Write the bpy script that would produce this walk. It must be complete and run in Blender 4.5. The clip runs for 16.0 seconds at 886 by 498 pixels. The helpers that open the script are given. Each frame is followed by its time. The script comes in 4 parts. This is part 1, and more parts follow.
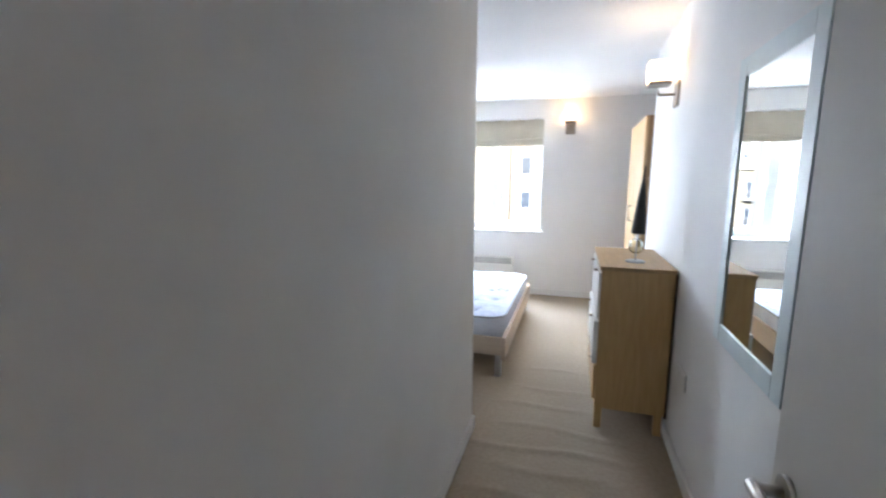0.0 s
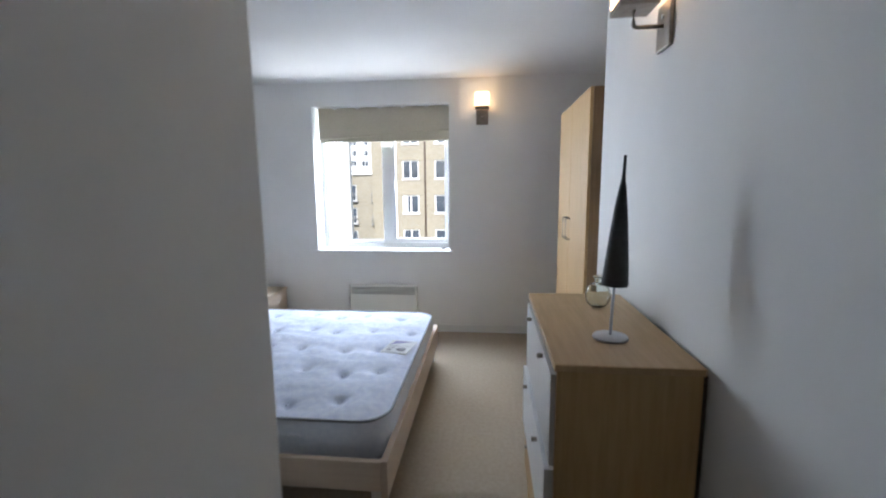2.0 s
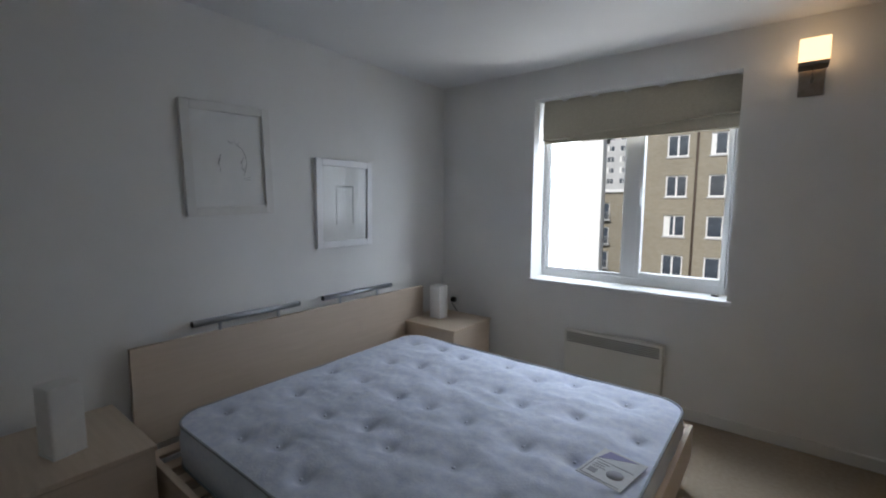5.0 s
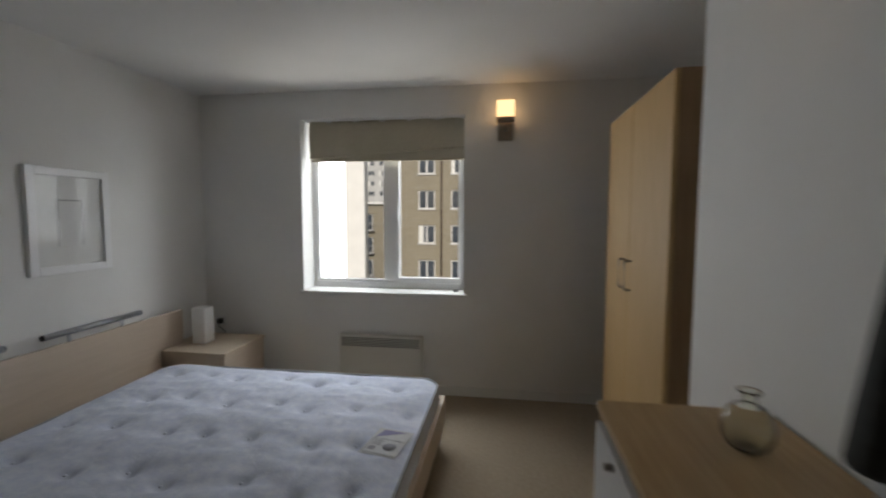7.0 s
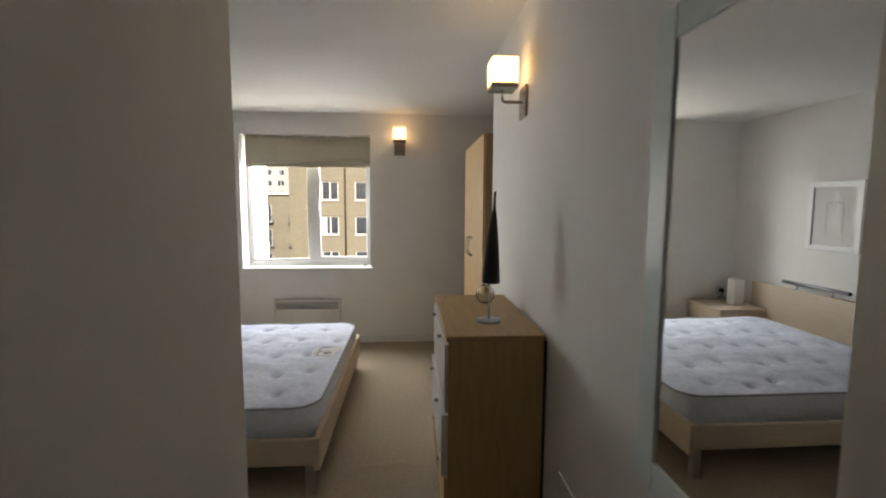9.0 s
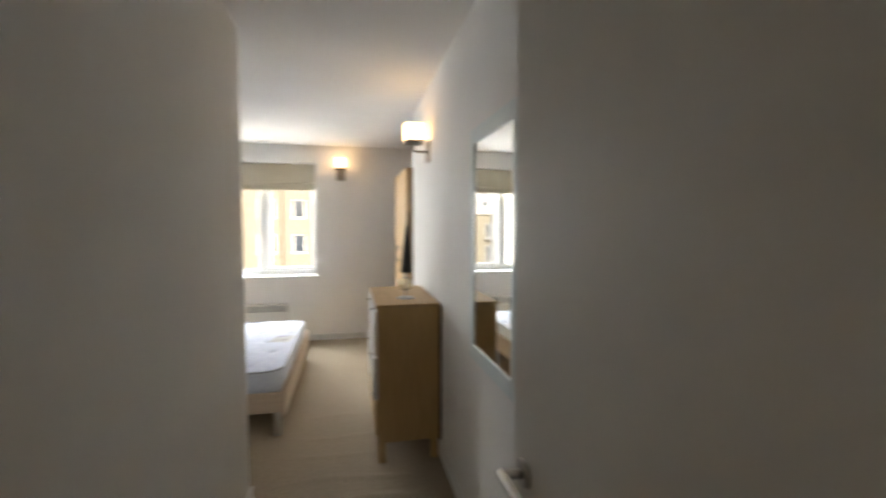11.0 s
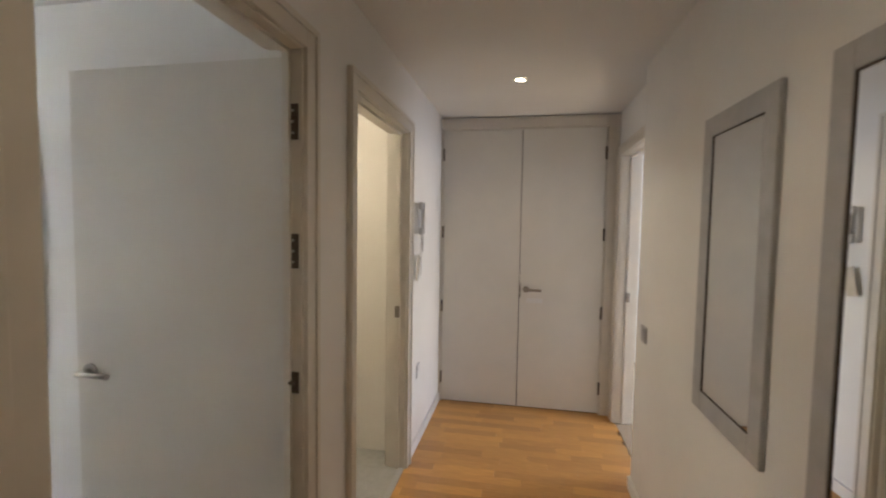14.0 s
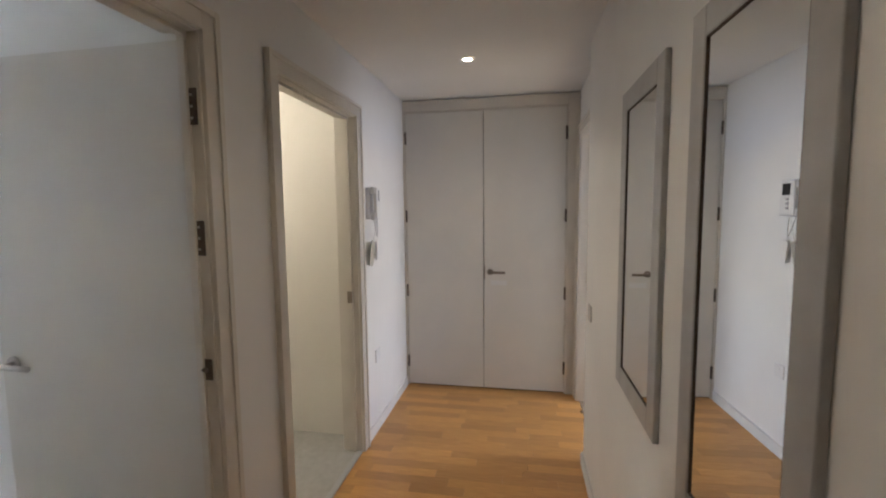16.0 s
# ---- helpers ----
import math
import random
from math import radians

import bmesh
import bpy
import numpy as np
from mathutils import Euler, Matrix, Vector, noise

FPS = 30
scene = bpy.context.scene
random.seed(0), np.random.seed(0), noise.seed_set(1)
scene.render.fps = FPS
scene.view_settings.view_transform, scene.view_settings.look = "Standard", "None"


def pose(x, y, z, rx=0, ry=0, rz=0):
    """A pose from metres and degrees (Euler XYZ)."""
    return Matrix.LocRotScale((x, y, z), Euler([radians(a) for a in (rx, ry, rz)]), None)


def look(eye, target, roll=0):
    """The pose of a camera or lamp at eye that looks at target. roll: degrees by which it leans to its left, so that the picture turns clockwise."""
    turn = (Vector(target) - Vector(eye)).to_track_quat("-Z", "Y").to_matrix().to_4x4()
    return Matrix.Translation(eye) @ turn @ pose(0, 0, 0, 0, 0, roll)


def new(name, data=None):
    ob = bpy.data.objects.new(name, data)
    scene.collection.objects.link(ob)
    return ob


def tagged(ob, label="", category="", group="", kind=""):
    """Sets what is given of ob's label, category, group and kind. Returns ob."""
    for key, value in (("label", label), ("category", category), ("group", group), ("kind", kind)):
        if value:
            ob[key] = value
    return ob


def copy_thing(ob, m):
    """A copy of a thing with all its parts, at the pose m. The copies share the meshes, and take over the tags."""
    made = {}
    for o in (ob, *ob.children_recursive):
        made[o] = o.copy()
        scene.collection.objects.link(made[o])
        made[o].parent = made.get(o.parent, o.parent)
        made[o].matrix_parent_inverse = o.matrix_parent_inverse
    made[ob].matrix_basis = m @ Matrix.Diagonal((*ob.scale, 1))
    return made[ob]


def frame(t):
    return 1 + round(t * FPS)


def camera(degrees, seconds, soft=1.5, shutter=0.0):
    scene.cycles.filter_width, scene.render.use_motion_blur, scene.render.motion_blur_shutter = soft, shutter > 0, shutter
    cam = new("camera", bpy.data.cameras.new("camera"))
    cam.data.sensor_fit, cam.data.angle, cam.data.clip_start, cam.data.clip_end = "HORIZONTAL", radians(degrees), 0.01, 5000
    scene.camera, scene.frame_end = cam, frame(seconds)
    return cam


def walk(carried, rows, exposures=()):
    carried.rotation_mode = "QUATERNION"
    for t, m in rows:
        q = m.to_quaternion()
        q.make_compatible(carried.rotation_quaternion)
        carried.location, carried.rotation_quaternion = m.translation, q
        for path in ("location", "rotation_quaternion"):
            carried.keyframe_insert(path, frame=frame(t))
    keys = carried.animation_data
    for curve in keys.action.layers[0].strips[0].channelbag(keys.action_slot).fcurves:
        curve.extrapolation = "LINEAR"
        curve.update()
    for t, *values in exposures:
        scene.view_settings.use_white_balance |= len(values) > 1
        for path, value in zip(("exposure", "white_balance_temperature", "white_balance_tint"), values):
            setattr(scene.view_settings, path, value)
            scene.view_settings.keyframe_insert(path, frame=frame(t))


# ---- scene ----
cam = camera(91.1, 16.0, soft=2.0, shutter=0.5)
PATH = [
    (0, (0.731, 0.6, 1.436), (0.162, 2.492, 1.124), 0.2),
    (0.5, (0.684, 0.913, 1.42), (0.4, 2.861, 1.066), 0.4),
    (1, (0.685, 1.271, 1.431), (0.468, 3.235, 1.126), 0.9),
    (1.5, (0.685, 1.653, 1.45), (0.471, 3.627, 1.207), 1.0),
    (2, (0.714, 2.001, 1.443), (0.503, 3.968, 1.149), -0.6),
    (2.5, (0.795, 2.336, 1.463), (0.281, 4.25, 1.19), 0.3),
    (3, (0.762, 2.593, 1.42), (-0.031, 4.414, 1.183), 0.1),
    (3.5, (0.725, 2.815, 1.425), (-0.428, 4.44, 1.215), 0.1),
    (3.7, (0.715, 2.87, 1.42), (-0.566, 4.382, 1.212), 0.2),
    (5.8, (0.493, 3.022, 1.398), (-0.555, 4.712, 1.182), 0.6),
    (6, (0.477, 3.014, 1.408), (-0.43, 4.783, 1.187), 0.5),
    (6.5, (0.573, 3.013, 1.442), (-0.047, 4.901, 1.215), 0.4),
    (7, (0.657, 2.797, 1.428), (0.372, 4.77, 1.272), 0.1),
    (7.5, (0.725, 2.494, 1.442), (0.758, 4.483, 1.236), -0.6),
    (8, (0.707, 2.172, 1.432), (0.971, 4.143, 1.221), -0.1),
    (8.5, (0.728, 1.878, 1.445), (0.997, 3.848, 1.23), -0.5),
    (8.7, (0.74, 1.735, 1.461), (0.896, 3.718, 1.251), 0.2),
    (10.8, (0.768, 0.613, 1.418), (0.944, 2.603, 1.324), 1.4),
    (11, (0.739, 0.563, 1.445), (1.16, 2.515, 1.33), -0.0),
    (11.5, (0.621, 0.277, 1.467), (1.626, 2.003, 1.363), 1.4),
    (12, (0.434, 0.03, 1.506), (1.867, 1.416, 1.353), 2.5),
    (12.5, (0.221, -0.093, 1.52), (1.93, 0.939, 1.401), 2.8),
    (13, (-0.037, -0.118, 1.506), (1.851, 0.529, 1.37), 0.5),
    (13.5, (-0.192, -0.166, 1.511), (1.743, 0.322, 1.39), 2.7),
    (14, (-0.241, -0.22, 1.517), (1.723, 0.143, 1.404), 0.9),
    (14.5, (-0.254, -0.26, 1.507), (1.735, -0.081, 1.409), -0.1),
    (15, (-0.218, -0.312, 1.513), (1.774, -0.166, 1.411), -0.9),
    (15.5, (-0.184, -0.396, 1.509), (1.797, -0.153, 1.378), -2.0),
    (16, (-0.182, -0.499, 1.506), (1.778, -0.145, 1.327), -0.6),
]
EXPOSURES = [(0, 2.35, 5700, 10), (1, 1.75, 5750, 10), (2, 1.1, 5800, 10), (3, 0.18, 5900, 10), (3.7, 0.02, 5900, 10), (5.8, -0.35, 6300, 10), (7, -0.45, 6850, 10),
             (8, -0.12, 7350, 10), (8.7, 0.35, 7400, 10), (10.8, 1.55, 7100, 10), (12, 1.7, 7000, 10), (12.8, 2.6, 6900, 10), (13.5, 2.98, 7000, 10), (14.5, 2.95, 6400, 10), (16, 2.9, 6200, 10)]
walk(cam, [(t, look(eye, target, roll)) for t, eye, target, roll in PATH], EXPOSURES)


# ---- world, sun, large lights ----
world = bpy.data.worlds.new("sky")
scene.world = world
world.use_nodes = True
wn = world.node_tree.nodes
sky = wn.new("ShaderNodeTexSky")
sky.sky_type, sky.sun_disc = "NISHITA", False
sky.sun_elevation, sky.sun_rotation = radians(41.1), radians(172)
sky.air_density, sky.dust_density = 1.2, 2.0
wn["Background"].inputs["Strength"].default_value = 0.12
world.node_tree.links.new(sky.outputs[0], wn["Background"].inputs["Color"])


def lamp(name, kind, m, energy, colour, **sizes):
    data = bpy.data.lights.new(name, kind)
    data.energy, data.color = energy, colour
    if "angle" in sizes:
        data.angle = sizes["angle"]
    if "size" in sizes:
        data.shape, data.size, data.size_y = "RECTANGLE", sizes["size"], sizes["size_y"]
    if "radius" in sizes:
        data.shadow_soft_size = sizes["radius"]
    if "cone" in sizes:
        data.spot_size, data.spot_blend = radians(sizes["cone"]), 0.7
    ob = new(name, data)
    ob.matrix_basis = m
    return ob


WARM = (1.0, 0.66, 0.36)
COOL = (0.86, 0.93, 1.0)
lamp("sun", "SUN", look((7, -50, 44), (0, 0, 0)), 4.0, (1.0, 0.95, 0.86), angle=radians(0.6))
# added area lamps in place of skylight through the bedroom and far-room windows
lamp("window_skylight", "AREA", look((-0.3, 7.15, 2.75), (-0.3, 5.0, 0.9)), 70, COOL, size=2.0, size_y=1.0)
lamp("window_skylight_east", "AREA", look((1.35, 7.35, 1.7), (-1.8, 4.5, 1.15)), 32, COOL, size=1.0, size_y=1.3)
# added fill aimed into the entry, a bright panel before the white building
lamp("entry_fill_west", "AREA", look((-1.72, 7.42, 1.4), (0.78, 1.72, 1.3)), 46, COOL, size=1.15, size_y=1.8)
# added upward fill below the sill, in place of light off the street
lamp("street_bounce", "AREA", look((-0.3, 7.4, -0.2), (-0.3, 5.0, 1.8)), 26, (1.0, 0.97, 0.92), size=2.0, size_y=0.8)
lamp("side_room_skylight", "AREA", look((3.1, -4.02, 1.5), (2.95, -1.0, 1.2)), 5.5, (0.58, 0.69, 1.0), size=1.1, size_y=1.1)


# ---- materials ----
def material(name, colour, rough=0.6, metal=0.0, spec=0.5):
    m = bpy.data.materials.new(name)
    m.use_nodes = True
    b = m.node_tree.nodes["Principled BSDF"]
    b.inputs["Base Color"].default_value = (*colour, 1)
    b.inputs["Roughness"].default_value = rough
    b.inputs["Metallic"].default_value = metal
    b.inputs["Specular IOR Level"].default_value = spec
    return m


def grain(m, dark, light, scale, stretch=(1, 1, 1), detail=4.0, bump=0.1, distance=0.002, fine=0, per_piece=0.0, local=True):
    """Two-scale colour variation and relief, in metres."""
    t = m.node_tree
    n, l = t.nodes, t.links
    b = n["Principled BSDF"]
    co = n.new("ShaderNodeTexCoord")
    mp = n.new("ShaderNodeMapping")
    mp.inputs["Scale"].default_value = stretch
    l.new(co.outputs["Object"], mp.inputs["Vector"])
    a = n.new("ShaderNodeTexNoise")
    a.inputs["Scale"].default_value, a.inputs["Detail"].default_value = scale, detail
    l.new(mp.outputs[0], a.inputs["Vector"])
    ramp = n.new("ShaderNodeValToRGB")
    ramp.color_ramp.elements[0].color, ramp.color_ramp.elements[1].color = (*dark, 1), (*light, 1)
    ramp.color_ramp.elements[0].position, ramp.color_ramp.elements[1].position = 0.3, 0.7
    l.new(a.outputs["Fac"], ramp.inputs[0])
    big = n.new("ShaderNodeTexNoise")
    big.inputs["Scale"].default_value = 1.3
    l.new(co.outputs["Object"], big.inputs["Vector"])
    hsv = n.new("ShaderNodeHueSaturation")
    mr = n.new("ShaderNodeMapRange")
    mr.inputs["To Min"].default_value, mr.inputs["To Max"].default_value = 0.93, 1.05
    l.new(big.outputs["Fac"], mr.inputs["Value"])
    if per_piece:
        info = n.new("ShaderNodeObjectInfo")
        mr2 = n.new("ShaderNodeMapRange")
        mr2.inputs["To Min"].default_value, mr2.inputs["To Max"].default_value = 1 - per_piece, 1 + per_piece
        l.new(info.outputs["Random"], mr2.inputs["Value"])
        mul = n.new("ShaderNodeMath")
        mul.operation = "MULTIPLY"
        l.new(mr.outputs[0], mul.inputs[0])
        l.new(mr2.outputs[0], mul.inputs[1])
        l.new(mul.outputs[0], hsv.inputs["Value"])
        add = n.new("ShaderNodeVectorMath")
        add.operation = "ADD"
        l.new(co.outputs["Object"], add.inputs[0])
        l.new(info.outputs["Location"], add.inputs[1])
        l.new(add.outputs[0], mp.inputs["Vector"])
    else:
        l.new(mr.outputs[0], hsv.inputs["Value"])
    l.new(ramp.outputs[0], hsv.inputs["Color"])
    l.new(hsv.outputs[0], b.inputs["Base Color"])
    if bump:
        bp = n.new("ShaderNodeBump")
        bp.inputs["Strength"].default_value, bp.inputs["Distance"].default_value = bump, distance
        src = a
        if fine:
            src = n.new("ShaderNodeTexNoise")
            src.inputs["Scale"].default_value, src.inputs["Detail"].default_value = fine, 3
            l.new(co.outputs["Object"], src.inputs["Vector"])
        l.new(src.outputs["Fac"], bp.inputs["Height"])
        l.new(bp.outputs[0], b.inputs["Normal"])
    return m


def glow(name, colour, strength):
    m = material(name, colour, 0.4)
    b = m.node_tree.nodes["Principled BSDF"]
    b.inputs["Emission Color"].default_value = (*colour, 1)
    b.inputs["Emission Strength"].default_value = strength
    return m


def glass(name, colour=(1, 1, 1), rough=0.0, ior=1.45):
    m = material(name, colour, rough)
    b = m.node_tree.nodes["Principled BSDF"]
    b.inputs["Transmission Weight"].default_value = 1.0
    b.inputs["IOR"].default_value = ior
    return m


PAINT = grain(material("white wall paint", (0.8, 0.8, 0.78), 0.75, spec=0.3), (0.80, 0.795, 0.775), (0.835, 0.83, 0.81), 3, bump=0.12, distance=0.002, fine=160)
CEIL = grain(material("white ceiling paint", (0.82, 0.82, 0.81), 0.85, spec=0.2), (0.80, 0.80, 0.79), (0.83, 0.83, 0.82), 2, bump=0.08, fine=120)
GLOSS = grain(material("satin door paint", (0.74, 0.72, 0.67), 0.58, spec=0.35), (0.70, 0.685, 0.64), (0.74, 0.72, 0.67), 4, bump=0.05, distance=0.001, fine=60)
TRIM = grain(material("satin trim paint", (0.72, 0.68, 0.61), 0.4), (0.68, 0.645, 0.58), (0.73, 0.69, 0.62), 5, bump=0.06, distance=0.001, fine=70)
SKIRT = grain(material("white skirting paint", (0.78, 0.78, 0.76), 0.45), (0.74, 0.74, 0.72), (0.79, 0.79, 0.77), 6, bump=0.05, fine=80)
PVC = grain(material("white window plastic", (0.82, 0.82, 0.82), 0.3), (0.8, 0.8, 0.8), (0.83, 0.83, 0.83), 5, bump=0)
CARPET = grain(material("beige carpet", (0.5, 0.43, 0.34), 0.98, spec=0.1), (0.345, 0.285, 0.215), (0.40, 0.335, 0.255), 45, detail=6, bump=0.3, distance=0.004, fine=420)
VINYL = grain(material("grey bathroom floor", (0.42, 0.41, 0.38), 0.6), (0.38, 0.37, 0.34), (0.44, 0.43, 0.40), 20, bump=0.1)
BIRCH = grain(material("birch veneer", (0.6, 0.45, 0.28), 0.45), (0.51, 0.325, 0.135), (0.60, 0.40, 0.19), 7, (9, 9, 0.7), 5, 0.05, 0.001)
BIRCH_Y = grain(material("birch veneer across", (0.6, 0.45, 0.28), 0.45), (0.46, 0.30, 0.145), (0.54, 0.365, 0.19), 7, (9, 0.7, 9), 5, 0.05, 0.001)
BIRCH_PALE = grain(material("pale birch veneer", (0.60, 0.49, 0.385), 0.5), (0.565, 0.46, 0.36), (0.605, 0.497, 0.395), 6, (9, 0.7, 9), 5, 0.05, 0.001)
BIRCH_X = grain(material("pale birch veneer lengthwise", (0.66, 0.54, 0.40), 0.5), (0.56, 0.455, 0.345), (0.63, 0.52, 0.405), 6, (0.7, 9, 9), 5, 0.05, 0.001)
BIRCH_DARK = grain(material("dark birch veneer", (0.33, 0.21, 0.11), 0.5), (0.27, 0.165, 0.08), (0.36, 0.23, 0.125), 7, (9, 9, 0.7), 5, 0.05, 0.001)
BACKBOARD = grain(material("dark brown backboard", (0.06, 0.04, 0.03), 0.7), (0.05, 0.035, 0.025), (0.075, 0.05, 0.035), 20, bump=0.1)
DRAWER_WHITE = grain(material("white lacquer", (0.78, 0.78, 0.78), 0.35), (0.75, 0.75, 0.75), (0.79, 0.79, 0.79), 6, bump=0)
OAK = grain(material("oak strip", (0.5, 0.27, 0.09), 0.33), (0.50, 0.25, 0.075), (0.62, 0.335, 0.11), 6, (22, 1.5, 22), 6, 0.06, 0.001, per_piece=0.17)
OAKBED = material("floor underlay", (0.12, 0.06, 0.02), 0.8)
TICKING = grain(material("mattress ticking", (0.72, 0.76, 0.86), 0.9, spec=0.15), (0.60, 0.65, 0.80), (0.74, 0.78, 0.88), 26, detail=6, bump=0.35, distance=0.004, fine=90)
TICKSIDE = grain(material("mattress border", (0.55, 0.6, 0.68), 0.9, spec=0.15), (0.68, 0.73, 0.82), (0.76, 0.80, 0.87), 40, bump=0.3, fine=200)
PIPING = material("grey mattress piping", (0.30, 0.33, 0.38), 0.8)
LABEL = grain(material("woven label", (0.74, 0.74, 0.72), 0.8), (0.60, 0.61, 0.63), (0.68, 0.69, 0.71), 40, bump=0.1)
LABELINK = material("label print", (0.30, 0.30, 0.33), 0.8)
LABELBLUE = material("violet-blue label print", (0.27, 0.26, 0.45), 0.8)
STEEL = grain(material("brushed steel", (0.55, 0.54, 0.52), 0.32, 1.0), (0.50, 0.49, 0.47), (0.58, 0.57, 0.55), 40, (1, 1, 12), bump=0.05)
BRONZE = grain(material("dull nickel", (0.32, 0.28, 0.24), 0.4, 1.0), (0.27, 0.235, 0.20), (0.36, 0.32, 0.28), 40, bump=0.05)
HINGE = grain(material("dark bronzed steel", (0.15, 0.125, 0.105), 0.45, 0.85), (0.12, 0.10, 0.085), (0.18, 0.15, 0.125), 60, bump=0.06)
ALU = grain(material("satin aluminium", (0.50, 0.52, 0.56), 0.38, 1.0), (0.46, 0.48, 0.52), (0.54, 0.56, 0.60), 30, bump=0.03)
OPAL = glow("lit opal glass", (1.0, 0.66, 0.34), 2.2)
DIODE = glow("lit downlight", (1.0, 0.86, 0.66), 12.0)
FABRIC = grain(material("grey-green blind fabric", (0.42, 0.39, 0.31), 0.9, spec=0.1), (0.52, 0.475, 0.37), (0.60, 0.55, 0.44), 60, (1, 1, 4), bump=0.25, distance=0.001, fine=300)
WHITE_SHADE = grain(material("white paper shade", (0.82, 0.81, 0.79), 0.8, spec=0.2), (0.79, 0.78, 0.76), (0.83, 0.82, 0.80), 20, bump=0.1)
BLACK = grain(material("black woven shade", (0.012, 0.014, 0.014), 0.65), (0.009, 0.011, 0.011), (0.02, 0.022, 0.022), 90, bump=0.2)
BLACKPLASTIC = material("black plastic", (0.015, 0.015, 0.016), 0.4)
PLASTIC = grain(material("white plastic", (0.76, 0.76, 0.75), 0.35), (0.74, 0.74, 0.73), (0.77, 0.77, 0.76), 8, bump=0)
GREYPLASTIC = material("grey plastic", (0.42, 0.42, 0.42), 0.4)
HEATER = grain(material("cream enamel", (0.72, 0.71, 0.66), 0.4), (0.70, 0.69, 0.64), (0.73, 0.72, 0.67), 4, bump=0)
SLOT = material("dark slot", (0.10, 0.10, 0.095), 0.6)
MIRROR = material("silvered mirror", (0.80, 0.82, 0.81), 0.008, 1.0)
FRAMEWHITE = grain(material("off-white painted frame", (0.74, 0.73, 0.70), 0.55), (0.71, 0.70, 0.67), (0.76, 0.75, 0.72), 12, bump=0.05)
FRAMEBRIGHT = grain(material("bright white lacquered frame", (0.88, 0.88, 0.88), 0.3), (0.85, 0.85, 0.85), (0.89, 0.89, 0.89), 12, bump=0.05)
FRAMEPALE = grain(material("pale blue-white painted frame", (0.70, 0.78, 0.78), 0.4), (0.67, 0.75, 0.75), (0.72, 0.80, 0.80), 12, bump=0.05)
FRAMEGREY = grain(material("silver grey frame", (0.42, 0.42, 0.42), 0.38), (0.38, 0.38, 0.38), (0.45, 0.45, 0.45), 14, bump=0.06)
PAPER = grain(material("off-white print paper", (0.8, 0.8, 0.78), 0.7), (0.76, 0.76, 0.74), (0.82, 0.82, 0.80), 6, bump=0)
SKETCH = material("pencil grey", (0.36, 0.36, 0.35), 0.8)
PICGLASS = glass("picture glass", rough=0.06, ior=1.22)
GLASS = glass("window glass", ior=1.03)
VASEGLASS = glass("clear vase glass", (0.95, 0.98, 0.93))
CREAM = grain(material("cream bathroom wall", (0.8, 0.77, 0.68), 0.5), (0.79, 0.755, 0.69), (0.82, 0.785, 0.72), 3, bump=0.04, fine=90)
TAG = grain(material("buff card tag", (0.52, 0.48, 0.40), 0.8), (0.48, 0.44, 0.36), (0.55, 0.51, 0.43), 20, bump=0)
RENDERED = grain(material("white render", (0.85, 0.84, 0.82), 0.85), (0.82, 0.81, 0.79), (0.86, 0.85, 0.83), 0.4, bump=0)
DARKGLASS = grain(material("dark window pane", (0.06, 0.07, 0.09), 0.12), (0.04, 0.05, 0.065), (0.09, 0.105, 0.13), 0.6, bump=0)
ROOFING = grain(material("grey roofing", (0.3, 0.3, 0.3), 0.8), (0.26, 0.26, 0.26), (0.33, 0.33, 0.33), 0.6, bump=0)
ASPHALT = grain(material("asphalt", (0.06, 0.06, 0.06), 0.9), (0.045, 0.045, 0.045), (0.07, 0.07, 0.068), 0.8, bump=0)
LEAF = grain(material("foliage", (0.07, 0.11, 0.035), 0.7), (0.05, 0.085, 0.025), (0.09, 0.135, 0.045), 1.5, bump=0)
BARK = material("bark", (0.09, 0.065, 0.045), 0.9)
CONCRETE = grain(material("pale concrete", (0.5, 0.5, 0.5), 0.85), (0.46, 0.46, 0.46), (0.53, 0.53, 0.53), 0.3, bump=0)

BRICK = material("yellow stock brick", (0.26, 0.22, 0.155), 0.9)
_t = BRICK.node_tree
_c = _t.nodes.new("ShaderNodeTexCoord")
_m = _t.nodes.new("ShaderNodeMapping")
_m.inputs["Rotation"].default_value = (radians(90), 0, 0)
_b = _t.nodes.new("ShaderNodeTexBrick")
_b.inputs["Color1"].default_value, _b.inputs["Color2"].default_value = (0.305, 0.266, 0.195, 1), (0.252, 0.216, 0.150, 1)
_b.inputs["Mortar"].default_value = (0.30, 0.285, 0.25, 1)
_b.inputs["Scale"].default_value, _b.inputs["Brick Width"].default_value, _b.inputs["Row Height"].default_value, _b.inputs["Mortar Size"].default_value = 1.0, 0.225, 0.075, 0.01
_t.links.new(_c.outputs["Object"], _m.inputs["Vector"])
_t.links.new(_m.outputs[0], _b.inputs["Vector"])
_n = _t.nodes.new("ShaderNodeTexNoise")
_n.inputs["Scale"].default_value = 0.5
_t.links.new(_c.outputs["Object"], _n.inputs["Vector"])
_h = _t.nodes.new("ShaderNodeHueSaturation")
_r = _t.nodes.new("ShaderNodeMapRange")
_r.inputs["To Min"].default_value, _r.inputs["To Max"].default_value = 0.85, 1.12
_t.links.new(_n.outputs["Fac"], _r.inputs["Value"])
_t.links.new(_r.outputs[0], _h.inputs["Value"])
_t.links.new(_b.outputs["Color"], _h.inputs["Color"])
_t.links.new(_h.outputs[0], _t.nodes["Principled BSDF"].inputs["Base Color"])


